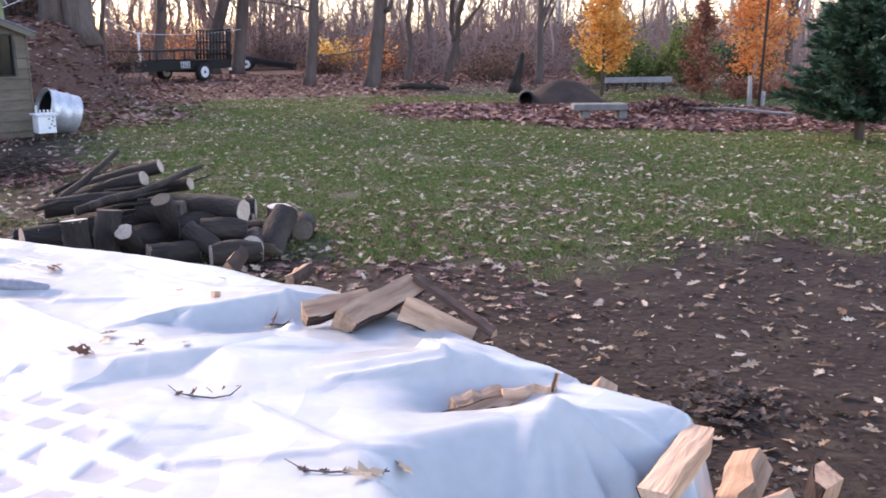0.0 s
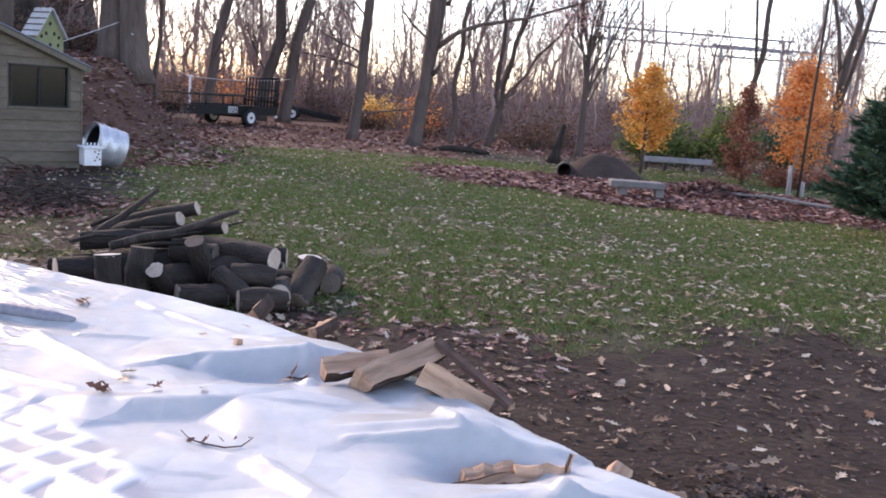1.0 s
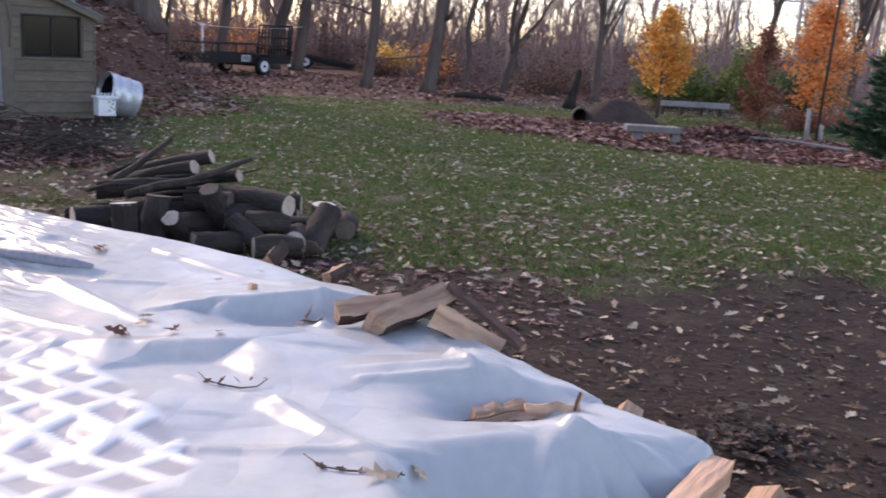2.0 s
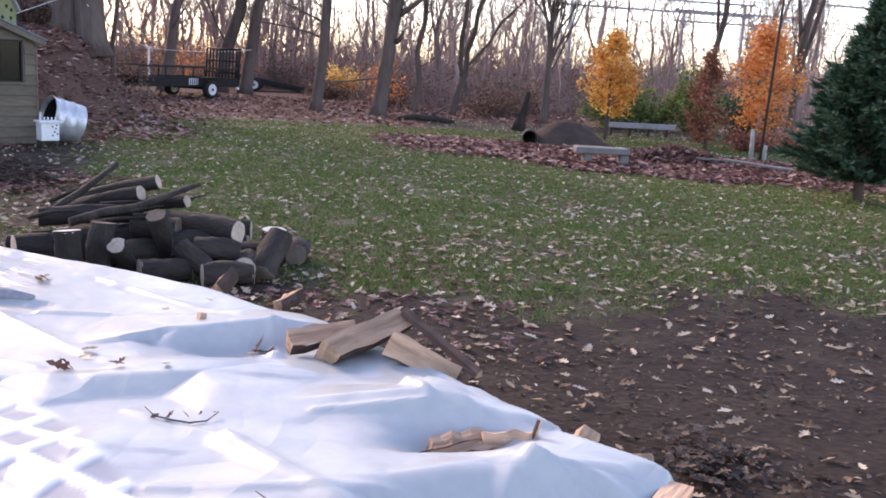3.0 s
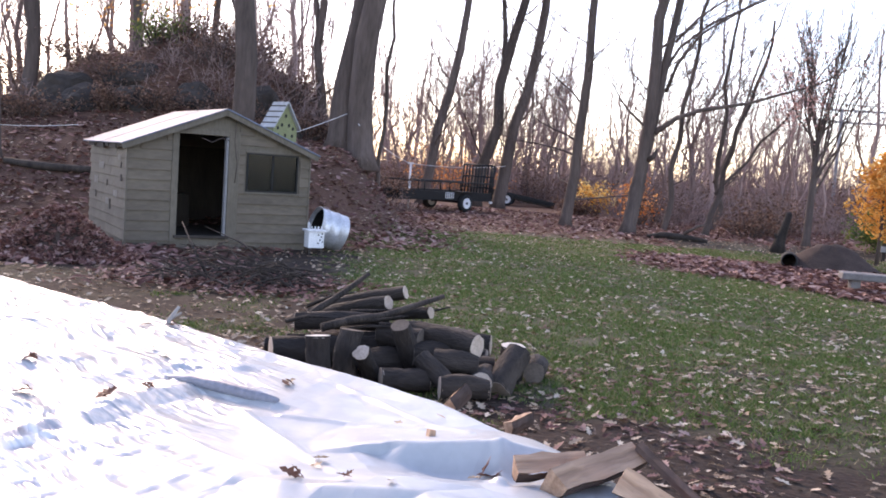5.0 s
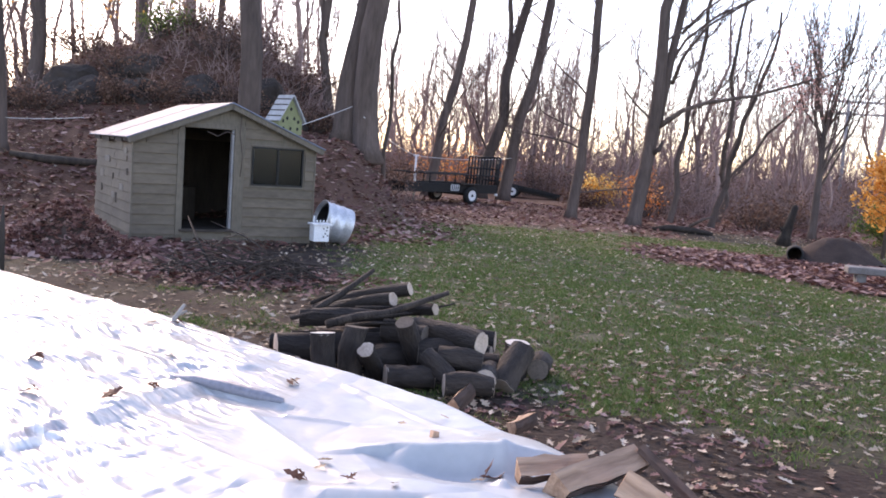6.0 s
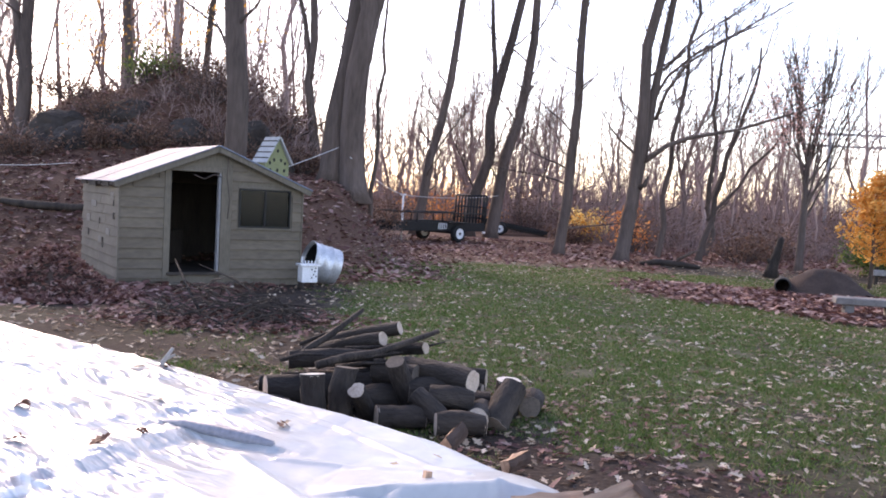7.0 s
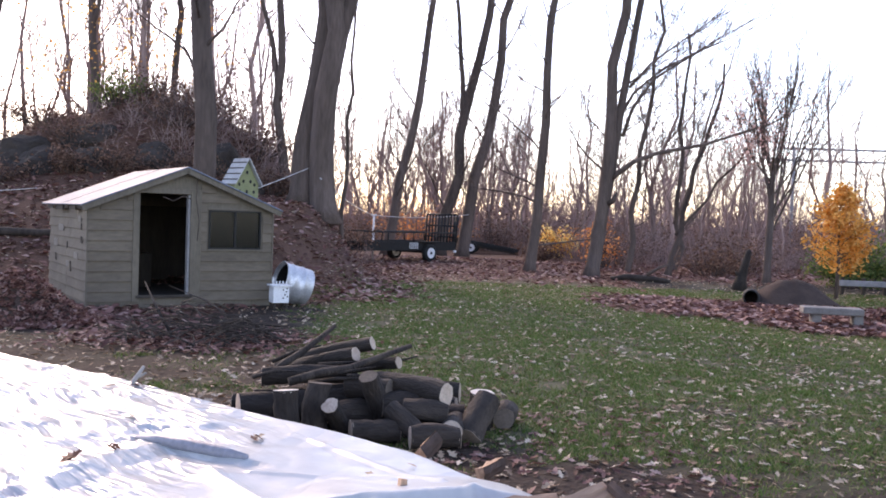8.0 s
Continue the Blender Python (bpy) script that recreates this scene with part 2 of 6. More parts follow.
def part(name, bm, material, parent=None, label="", smooth=False):
    me = bpy.data.meshes.new(name)
    bm.to_mesh(me)
    bm.free()
    me.materials.append(material)
    if smooth:
        me.polygons.foreach_set("use_smooth", [True] * len(me.polygons))
    ob = new(name, me)
    ob.parent = parent
    return tagged(ob, label) if label else ob


def thing(name, m, label, category, group="", kind=""):
    ob = new(name)
    ob.matrix_world = m
    ob.empty_display_size = 0.1
    return tagged(ob, label, category, group, kind)


def box(x0, x1, y0, y1, z0, z1, bevel=0.0, m=None, bm=None):
    bm = bm or bmesh.new()
    mat = Matrix.LocRotScale(((x0 + x1) / 2, (y0 + y1) / 2, (z0 + z1) / 2), None, (abs(x1 - x0), abs(y1 - y0), abs(z1 - z0)))
    made = bmesh.ops.create_cube(bm, size=1, matrix=(m or Matrix()) @ mat)["verts"]
    if bevel:
        bmesh.ops.bevel(bm, geom=list({e for v in made for e in v.link_edges}), offset=bevel, segments=1, affect="EDGES")
    return bm


def tube(V, F, pts, radii, n, cap=True):
    """Adds a tapered tube through the points to the lists V and F."""
    start = len(V)
    k = len(pts)
    for i, p in enumerate(pts):
        d = (pts[min(i + 1, k - 1)] - pts[max(i - 1, 0)]).normalized()
        a = d.cross(Vector((0, 1, 0)) if abs(d.y) < 0.8 else Vector((1, 0, 0))).normalized()
        b = d.cross(a)
        for j in range(n):
            t = 2 * math.pi * j / n
            V.append(p + (a * math.cos(t) + b * math.sin(t)) * radii[i])
    for i in range(k - 1):
        for j in range(n):
            F.append((start + i * n + j, start + i * n + (j + 1) % n, start + (i + 1) * n + (j + 1) % n, start + (i + 1) * n + j))
    if cap:
        F.append(tuple(start + j for j in range(n))[::-1])
        F.append(tuple(start + (k - 1) * n + j for j in range(n)))


def rod(pts, r, n=8, name="rod", material=None, parent=None):
    V, F = [], []
    tube(V, F, [Vector(p) for p in pts], [r] * len(pts) if isinstance(r, (int, float)) else r, n)
    return link_mesh(name, V, F, material, parent, True)


def smooth01(t):
    t = min(max(t, 0.0), 1.0)
    return t * t * (3 - 2 * t)


def bumpy(x, y, s, seed=0.0):
    return noise.noise(Vector((x * s + seed, y * s - seed, seed)))


# ---- the ground: one sheet out to the horizon ----
def height(x, y):
    """The yard is flat; the ground climbs behind the shed to a rocky knoll."""
    bank = 1.75 * smooth01((y - 16) / 7) * smooth01((-0.6 - x - 0.25 * max(0.0, y - 25)) / 2.0) * smooth01((60 - y) / 20)
    e = ((x + 7.6) / (5.2 if x < -7.6 else 3.7)) ** 2 + ((y - 30) / 5.0) ** 2
    knoll = 3.0 * math.exp(-(e ** 1.4) * 0.9) * (1 + 0.25 * bumpy(x, y, 0.5, 3))
    bump = 0.035 * bumpy(x, y, 0.35) + 0.012 * bumpy(x, y, 1.7)
    far = min(max(0.0, y - 45) * 0.01, 0.6)
    return bank + knoll + bump + far


def grass_amount(x, y):
    """1 on the lawn, 0 on bare soil and leaf litter."""
    near = min((y - 4.9 + 1.6 * bumpy(x, y, 0.33, 71) + 1.3 * bumpy(x, y, 1.1, 78)) / 3.4, 1.0)
    side = (x - (0.75 if y < 7.0 else 0.75 - (y - 7.0) * 0.6 if y < 10.5 else -1.35 - 0.1 * min(5, y - 10.5) + max(0, y - 17) * 0.15)) / 0.9
    near -= 0.7 * math.exp(-((x - 0.9) / 0.9) ** 2) * smooth01((7.4 - y) / 1.5)
    back = (25.5 - y - 0.12 * x) / 4
    if y < 11.5:
        side = max(side, 0.14 - 0.1 * max(0.0, -3.0 - x))
    return min(max(min(near, side, back) + 0.7 * bumpy(x, y, 0.55, 7) + 0.55 * bumpy(x, y, 1.9, 17), 0), 1)


def in_bed(x, y):
    """The leaf-covered bed that lies across the far side of the lawn."""
    c, s = math.cos(radians(-36)), math.sin(radians(-36))
    u, v = (x - 8.3) * c + (y - 15.2) * s, -(x - 8.3) * s + (y - 15.2) * c
    return 1.25 - math.sqrt((u / 5.0) ** 2 + (v / 2.1) ** 2) + 0.2 * bumpy(x, y, 0.7, 11)


def litter_amount(x, y):
    wood = (y + 0.12 * x - 21.5) / 5
    if x > 6:
        wood = (y - 24) / 4
    bank = max(min((-2.0 - x) / 2.0, (y - 10.5) / 3), min((0.5 - x + 0.12 * (y - 16)) / 2.0, (y - 15.0) / 3))
    return min(max(max(wood, bank, in_bed(x, y) * 1.6) + 0.3 * bumpy(x, y, 0.8, 5), 0), 1)


def steps(*spans):
    out = []
    for a, b, n in spans:
        out += [a + (b - a) * i / n for i in range(n)]
    return out + [spans[-1][1]]


xs = steps((-3000, -200, 4), (-200, -16, 14), (-16, 22, 152), (22, 60, 20), (60, 400, 10), (400, 3000, 4))
ys = steps((-3000, -100, 4), (-100, -4, 10), (-4, 42, 184), (42, 90, 16), (90, 400, 8), (400, 4000, 4))
gv = [(x, y, height(x, y)) for y in ys for x in xs]
w = len(xs)
gf = [(j * w + i, j * w + i + 1, (j + 1) * w + i + 1, (j + 1) * w + i) for j in range(len(ys) - 1) for i in range(w - 1)]
ground = tagged(link_mesh("ground", gv, gf, GROUND, smooth=True), "patchy lawn, bare dark soil and leaf litter", "ground", kind="structure")
for attr, fn in (("grass", grass_amount), ("litter", litter_amount)):
    layer = ground.data.attributes.new(attr, "FLOAT", "POINT")
    layer.data.foreach_set("value", [fn(x, y) for x, y, z in gv])


# ---- the tarp over the firewood heap ----
EDGE = [(-4.6, 8.15), (-3.5, 7.22), (-2.0, 6.12), (-0.85, 5.04), (0.08, 4.26), (0.52, 3.68), (0.74, 3.3), (0.9, 2.95), (0.98, 2.62), (1.1, 2.4), (1.29, 2.1)]
HEM = EDGE + [(1.2, 1.92), (1.02, 1.74), (0.8, 1.4), (0.5, 1.0), (-1.2, 0.9), (-3.0, 1.6), (-4.7, 5.0), (-5.0, 7.6)]
TOP = 0.45


def seg_dist(x, y, a, b):
    """Distance to a stretch, how far along it, and the signed side (positive: to its left)."""
    ax, ay, bx, by = *a, *b
    dx, dy = bx - ax, by - ay
    t = min(max(((x - ax) * dx + (y - ay) * dy) / (dx * dx + dy * dy), 0), 1)
    return math.hypot(x - ax - t * dx, y - ay - t * dy), t, dx * (y - ay) - dy * (x - ax)


def inside_hem(x, y):
    """How far inside the hem, in metres; negative outside."""
    d, odd = 1e9, False
    for a, b in zip(HEM, HEM[1:] + HEM[:1]):
        d = min(d, seg_dist(x, y, a, b)[0])
        if (a[1] > y) != (b[1] > y) and x < (b[0] - a[0]) * (y - a[1]) / (b[1] - a[1]) + a[0]:
            odd = not odd
    return d if odd else -d


# taut lines where wood lifts the sheet or where it is folded: from, to, lift at both, reach to the far and to the near side
TAUT = [((0.42, 2.12), (0.87, 2.18), 0.015, 0.036, 0.10, 0.22), ((0.87, 2.18), (1.2, 1.96), 0.036, 0.03, 0.12, 0.2),
        ((0.0, 2.2), (0.42, 2.12), 0.0, 0.02, 0.2, 0.3), 
        ((0.3, 2.72), (0.7, 2.62), 0.02, 0.09, 0.3, 0.16), ((0.7, 2.62), (0.93, 2.5), 0.09, 0.03, 0.3, 0.14),
        
        ((-0.9, 3.12), (-0.45, 3.0), 0.01, 0.05, 0.45, 0.18), ((-0.45, 3.0), (0.02, 2.96), 0.045, 0.052, 0.5, 0.11), ((0.02, 2.96), (0.25, 2.55), 0.052, 0.0, 0.5, 0.14),
        ((-0.05, 3.46), (0.3, 3.5), 0.06, 0.08, 0.4, 0.12),  ((0.3, 3.5), (0.5, 3.5), 0.07, 0.03, 0.3, 0.1),
        ((-0.76, 3.86), (-0.27, 3.14), 0.014, 0.008, 0.1, 0.06), ((0.08, 2.45), (0.37, 1.95), 0.014, 0.01, 0.1, 0.07), ((-0.3, 3.5), (0.1, 3.0), 0.02, 0.01, 0.1, 0.12),
        ((-1.16, 4.3), (-0.65, 4.03), 0.03, 0.02, 0.2, 0.06),
        ((-1.6, 3.25), (-1.26, 3.85), 0.04, 0.02, 0.12, 0.12), ((-1.3, 3.85), (-1.1, 4.2), 0.03, 0.03, 0.2, 0.12), ((-2.6, 4.4), (-1.4, 4.55), 0.03, 0.02, 0.5, 0.2),
        ((-3.2, 5.8), (-2.0, 5.2), 0.03, 0.03, 0.4, 0.3), ((-1.1, 2.5), (-0.3, 2.42), 0.02, 0.03, 0.3, 0.25), ((-0.6, 1.95), (0.3, 1.75), 0.04, 0.03, 0.3, 0.3)]
# sharp folds that stand on top of the taut lines: from, to, height at both, half width
FOLDS = [((0.86, 2.16), (0.68, 1.88), 0.008, 0.045, 0.05), ((0.87, 2.16), (0.81, 1.86), 0.008, 0.04, 0.03), ((0.88, 2.16), (0.93, 1.88), 0.012, 0.06, 0.04), ((0.89, 2.15), (1.03, 1.93), 0.025, 0.07, 0.04), ((0.9, 2.16), (1.14, 1.97), 0.004, 0.03, 0.04),
         ((0.7, 2.76), (0.85, 2.5), 0.03, 0.01, 0.03), ((0.75, 2.78), (0.93, 2.58), 0.03, 0.01, 0.03), ((0.67, 2.76), (0.72, 2.56), 0.03, 0.01, 0.025), ((0.79, 2.82), (0.97, 2.72), 0.025, 0.0, 0.03), ((0.35, 2.62), (0.68, 2.56), 0.012, 0.02, 0.025),
         ((0.31, 3.52), (0.29, 3.18), 0.012, 0.03, 0.04), ((0.0, 3.3), (0.26, 3.2), 0.02, 0.015, 0.04), ((-0.76, 3.86), (-0.27, 3.14), 0.02, 0.008, 0.045), ((0.08, 2.45), (0.37, 1.95), 0.02, 0.012, 0.05), ((-0.2, 2.75), (0.12, 2.42), 0.012, 0.006, 0.03),
         ((-2.2, 4.6), (-1.3, 3.95), 0.015, 0.01, 0.03), ((-2.4, 4.1), (-1.5, 3.7), 0.015, 0.01, 0.03), ((-2.0, 5.3), (-0.8, 4.6), 0.01, 0.012, 0.03), ((-0.5, 4.5), (0.2, 3.7), 0.01, 0.015, 0.03), ((-1.0, 3.6), (-0.5, 3.1), 0.012, 0.01, 0.03), ((-1.7, 3.5), (-0.9, 3.3), 0.014, 0.01, 0.025), ((-0.2, 2.2), (0.5, 2.05), 0.012, 0.01, 0.03), ((-0.6, 3.9), (0.0, 3.75), 0.01, 0.01, 0.03)]
# the diamond lattice in the sheet: its outline, and the two steps from cell to cell
LATTICE_RIM = [(-0.1, 2.12), (-0.38, 2.74), (-0.74, 3.27), (-1.07, 3.62), (-1.5, 3.52), (-1.75, 2.8), (-1.5, 1.6), (-0.2, 1.6)]
STEP_U, STEP_V, CELL = (0.12, -0.12), (-0.085, -0.108), (-0.48, 2.53)


def lattice(x, y):
    """How far inside the lattice (0 to 1), and how far into one of its cells (0 to 1)."""
    d, odd = 1e9, False
    for a, b in zip(LATTICE_RIM, LATTICE_RIM[1:] + LATTICE_RIM[:1]):
        d = min(d, seg_dist(x, y, a, b)[0])
        if (a[1] > y) != (b[1] > y) and x < (b[0] - a[0]) * (y - a[1]) / (b[1] - a[1]) + a[0]:
            odd = not odd
    if not odd:
        return 0.0, 0.0
    px, py = x - CELL[0] + 0.02 * bumpy(x, y, 3, 8), y - CELL[1] + 0.02 * bumpy(x, y, 3, 18)
    det = STEP_U[0] * STEP_V[1] - STEP_U[1] * STEP_V[0]
    u, v = (px * STEP_V[1] - py * STEP_V[0]) / det, (py * STEP_U[0] - px * STEP_U[1]) / det
    e = max(abs(u - round(u)), abs(v - round(v)))
    return smooth01(d / 0.05), smooth01((0.4 - e) / 0.11)


def tarp_height(x, y, d):
    top = TOP + 0.035 * bumpy(x, y, 0.5, 2) + 0.012 * bumpy(x, y, 1.7, 9) + 0.05 * smooth01((-x - 0.8) / 3) + 0.04 * smooth01((2.2 - y) / 1.2)
    lift = 0.0
    for a, b, h0, h1, far, near in TAUT:
        sd, t, side = seg_dist(x, y, a, b)
        reach = far if side * (1 if b[0] >= a[0] else -1) > 0 else near
        if sd < reach:
            h = (h0 + (h1 - h0) * t) * (1 - math.sqrt(sd * sd + 0.00003) / reach)
            lift = max(lift, h)
    for a, b, h0, h1, reach in FOLDS:
        sd, t, side = seg_dist(x, y, a, b)
        if sd < reach:
            lift += (h0 + (h1 - h0) * t) * max(0.0, 1 - math.sqrt(sd * sd + 0.00001) / reach)
    top += lift
    top -= 0.07 * math.exp(-(((x - 0.72) / 0.22) ** 2 + ((y - 2.4) / 0.07) ** 2)) + 0.06 * math.exp(-(((x - 0.15) / 0.25) ** 2 + ((y - 3.3) / 0.1) ** 2))
    top -= 0.2 * smooth01((2.14 - y) / 0.3) * smooth01((x - 0.3) / 0.25)
    if -1.8 < x < 0.0 and 1.5 < y < 3.7:
        within, in_cell = lattice(x, y)
        top += within * (0.004 - 0.006 * in_cell)
    f = bumpy(x, y, 1.1, 6)
    top += 0.004 * (1 - abs(math.sin(7 * (x * 0.7 + y * 0.7) + 4 * bumpy(x, y, 1.3, 4)))) * smooth01(f * 2 + 0.4) + 0.003 * bumpy(x, y, 9, 1)
    m = smooth01((-0.5 - x) / 1.2) * smooth01(0.6 + 1.6 * bumpy(x, y, 0.9, 33))
    wx, wy = x + 0.12 * bumpy(x, y, 2.1, 12), y + 0.12 * bumpy(x, y, 2.1, 13)
    top += m * (0.03 * (0.25 - abs(bumpy(wx * 0.7, wy, 3.2, 14))) + 0.016 * (0.25 - abs(bumpy(wx, wy * 0.8, 7.5, 15))))
    return max(top * smooth01((d + 0.13) / 0.15) ** 0.6, 0.03)


def build_tarp():
    n = 0.0135
    nx, ny = int(6.6 / n), int(7.6 / n)
    V, F, index = [], [], {}
    for j in range(ny + 1):
        for i in range(nx + 1):
            x, y = -5.2 + i * n, 0.75 + j * n
            d = inside_hem(x, y)
            if d > -0.13:
                index[i, j] = len(V)
                V.append((x, y, tarp_height(x, y, d) + 0.004))
    for (i, j), k in index.items():
        q = (k, index.get((i + 1, j)), index.get((i + 1, j + 1)), index.get((i, j + 1)))
        if None not in q:
            F.append(q)
    ob = link_mesh("tarp", V, F, TARP, smooth=True)
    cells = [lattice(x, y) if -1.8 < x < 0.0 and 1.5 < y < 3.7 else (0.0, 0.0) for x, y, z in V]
    # the lattice colours fade out in patches and along one ridge
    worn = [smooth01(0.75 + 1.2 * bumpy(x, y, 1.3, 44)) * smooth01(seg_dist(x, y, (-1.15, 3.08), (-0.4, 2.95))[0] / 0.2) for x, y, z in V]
    for attr, values in (("cell_grey", [0.75 * h * o * k for (h, o), k in zip(cells, worn)]), ("strip_white", [h * (1 - o) * k for (h, o), k in zip(cells, worn)]),
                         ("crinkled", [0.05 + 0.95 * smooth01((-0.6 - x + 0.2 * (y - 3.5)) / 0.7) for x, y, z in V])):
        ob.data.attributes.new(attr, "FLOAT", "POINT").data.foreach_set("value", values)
    return ob


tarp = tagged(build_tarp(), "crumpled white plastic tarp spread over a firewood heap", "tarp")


ROLL = [(-1.2, 4.33), (-1.08, 4.25), (-0.92, 4.16), (-0.76, 4.08), (-0.64, 4.03)]
V, F = [], []
tube(V, F, [Vector((x, y, tarp_height(x, y, 1.0) + z)) for (x, y), z in zip(ROLL, (0.0, 0.012, 0.016, 0.014, 0.006))], [0.01, 0.024, 0.03, 0.027, 0.015], 14)
tagged(link_mesh("rolled_fold", V, F, surface("grey_tarp_back", (0.19, 0.19, 0.225), (0.27, 0.27, 0.31), 5, 40, 0.5), tarp, True), "grey rolled-up fold of the sheet")


def on_tarp(x, y):
    return tarp_height(x, y, inside_hem(x, y)) + 0.004


# ---- bare trees ----
def grow(V, F, rng, p, d, length, r, level, sides, spread=0.6, up=0.12, kids=(4, 4, 3), bend=0.1, least=0.007):
    """A limb with its smaller limbs."""
    n = (2, 3, 4, 5)[min(level, 3)]
    pts, radii = [p], [r]
    for i in range(n):
        d = (d + Vector((rng.gauss(0, bend), rng.gauss(0, bend), rng.gauss(0, bend * 0.5) + up * 0.3))).normalized()
        pts.append(pts[-1] + d * (length / n))
        radii.append(max(r * (1 - 0.75 * (i + 1) / n), least * 0.7))
    tube(V, F, pts, radii, max(sides, 3), False)
    if level > 0:
        for k in range(kids[level - 1]):
            t = 0.3 + 0.68 * (k + rng.random()) / kids[level - 1]
            i = min(int(t * n), n - 1)
            q = pts[i].lerp(pts[i + 1], t * n - i)
            a = rng.random() * 6.28
            e = (d + Vector((math.cos(a) * spread, math.sin(a) * spread, spread * (0.25 + 0.4 * rng.random())))).normalized()
            grow(V, F, rng, q, e, length * (0.35 + 0.25 * rng.random()) * (1.2 - 0.5 * t), max(radii[i] * 0.5, least), level - 1, sides - 1, spread, up, kids, bend * 1.3, least)


def trunk_line(base, lean, tall, rng, wobble=0.05, n=10):
    pts = []
    for i in range(n + 1):
        z = tall * i / n
        pts.append(Vector((base[0] + lean[0] * z + rng.gauss(0, wobble) * (i > 0), base[1] + lean[1] * z + rng.gauss(0, wobble) * (i > 0), base[2] + z - (0.15 if i == 0 else 0))))
    return pts


def bare_tree(x, y, r, tall, lean, seed, label, limbs=9, first=0.3, stems=(), material=None, spread=0.75, level_limbs=False):
    """A leafless tree: a flared trunk, perhaps with further stems, and limbs."""
    rng = random.Random(seed)
    z = height(x, y)
    tree = thing("tree", pose(x, y, z), label, "tree", "trees at the edge of the yard")
    base = (0, 0, 0)
    V, F = [], []
    lines = []
    pts = trunk_line(base, (lean[0], lean[1]), tall, rng, 0.06 + r * 0.2)
    radii = [r * (1 - 0.62 * i / 10) for i in range(11)]
    radii[0] = r * 1.55
    pts.insert(1, pts[0].lerp(pts[1], 0.35 if tall < 8 else 0.22) + Vector((0, 0, 0.05)))
    radii.insert(1, r * 1.06)
    tube(V, F, pts, radii, 12)
    lines.append((pts, radii))
    link_mesh("trunk", V, F, material or BARK, tree, True)
    for z0, sx, sy, f in stems:
        k = min(int(z0 / tall * 10) + 1, 9)
        q = pts[k].lerp(pts[k + 1], 0.3)
        V, F = [], []
        p2 = [q - Vector((sx, sy, 1)) * 0.25]
        for i in range(8):
            p2.append(q + Vector((sx, sy, 1)) * ((tall - z0) * (i + 0.3) / 8) + Vector((rng.gauss(0, 0.06), rng.gauss(0, 0.06), 0)))
        r2 = [radii[k] * f * (1 - 0.65 * i / 8) for i in range(9)]
        tube(V, F, p2, r2, 9)
        lines.append((p2, r2))
        link_mesh("stem", V, F, material or BARK, tree, True)
    V, F = [], []
    for k in range(limbs):
        lp, lr = lines[k % len(lines)]
        t = first + (0.97 - first) * (k + rng.random()) / limbs
        i = min(int(t * (len(lp) - 1)), len(lp) - 2)
        q = lp[i].lerp(lp[i + 1], t * (len(lp) - 1) - i)
        a = rng.random() * 6.28
        d = Vector((math.cos(a) * spread, math.sin(a) * spread, (0.1 if level_limbs else 0.45) + 0.4 * rng.random())).normalized()
        grow(V, F, rng, q, d, tall * (0.08 + 0.14 * rng.random()), min(lr[i] * 0.2, 0.04), 3, 6, 0.75, 0.1 if level_limbs else 0.4, (3, 4, 4), 0.2)
    link_mesh("crown", V, F, BARK, tree)
    return tree


# ---- trees at the edge of the yard ----
GREY = "tall leafless tree with grey-brown bark, leaning slightly"
bare_tree(-9.51, 20.0, 0.16, 12, (0.0, 0.0), 1, "slim dark leafless tree before the rocky knoll", 8, 0.35)
bare_tree(-4.11, 19.2, 0.25, 13, (0.002, 0.0), 2, "straight grey leafless tree close behind the shed", 14, 0.3)
bare_tree(-2.02, 24.0, 0.33, 16, (0.0, 0.0), 3, "massive old forked tree with grey bark, leafless", 18, 0.22, [(3.6, 0.26, 0.05, 0.72)])
bare_tree(-2.62, 24.4, 0.34, 16, (0.075, 0.0), 4, "thick leafless trunk close behind the forked tree", 12, 0.3, [(5.2, -0.28, 0.0, 0.5)])
bare_tree(-0.65, 36.5, 0.2, 15, (0.17, 0.0), 5, GREY, 18, 0.15)
bare_tree(1.5, 37.5, 0.25, 16, (0.18, 0.0), 6, GREY, 18, 0.15, [(6.0, -0.06, 0.1, 0.6)])
bare_tree(2.42, 37.5, 0.25, 16, (0.165, 0.02), 7, GREY, 18, 0.15)
bare_tree(3.87, 28.0, 0.165, 15, (0.065, 0.0), 8, "slender straight leafless tree with short side branches", 26, 0.12, level_limbs=True)
tree_b = bare_tree(5.39, 26.2, 0.2, 15, (0.085, 0.0), 9, "twin-stemmed leafless tree with one long low branch", 14, 0.25, [(1.0, 0.145, 0.0, 0.72)])
bare_tree(-11.9, 27.0, 0.2, 13, (0.06, 0.0), 17, "dark leafless tree on top of the knoll", 14, 0.2, [(2.2, -0.2, 0.0, 0.7)])
tree_k = bare_tree(-9.6, 29.5, 0.14, 12, (-0.03, 0.0), 18, "dark leafless tree on top of the knoll", 14, 0.2, [(3.0, 0.2, 0.0, 0.6)])
bare_tree(-3.42, 27.5, 0.14, 12, (-0.06, 0.0), 19, "slim leafless tree between two large trunks", 12, 0.25, [(3.2, -0.2, 0.0, 0.7)])
bare_tree(-7.6, 31.0, 0.12, 11, (0.02, 0.0), 20, "slim leafless tree on top of the knoll", 14, 0.2)
bare_tree(-1.62, 25.2, 0.06, 8, (0.03, 0.0), 21, "thin leafless sapling beside the forked tree", 8, 0.3)
bare_tree(7.1, 29.0, 0.1, 9.5, (0.09, 0.0), 11, "thin leaning leafless tree among brush", 16, 0.2)
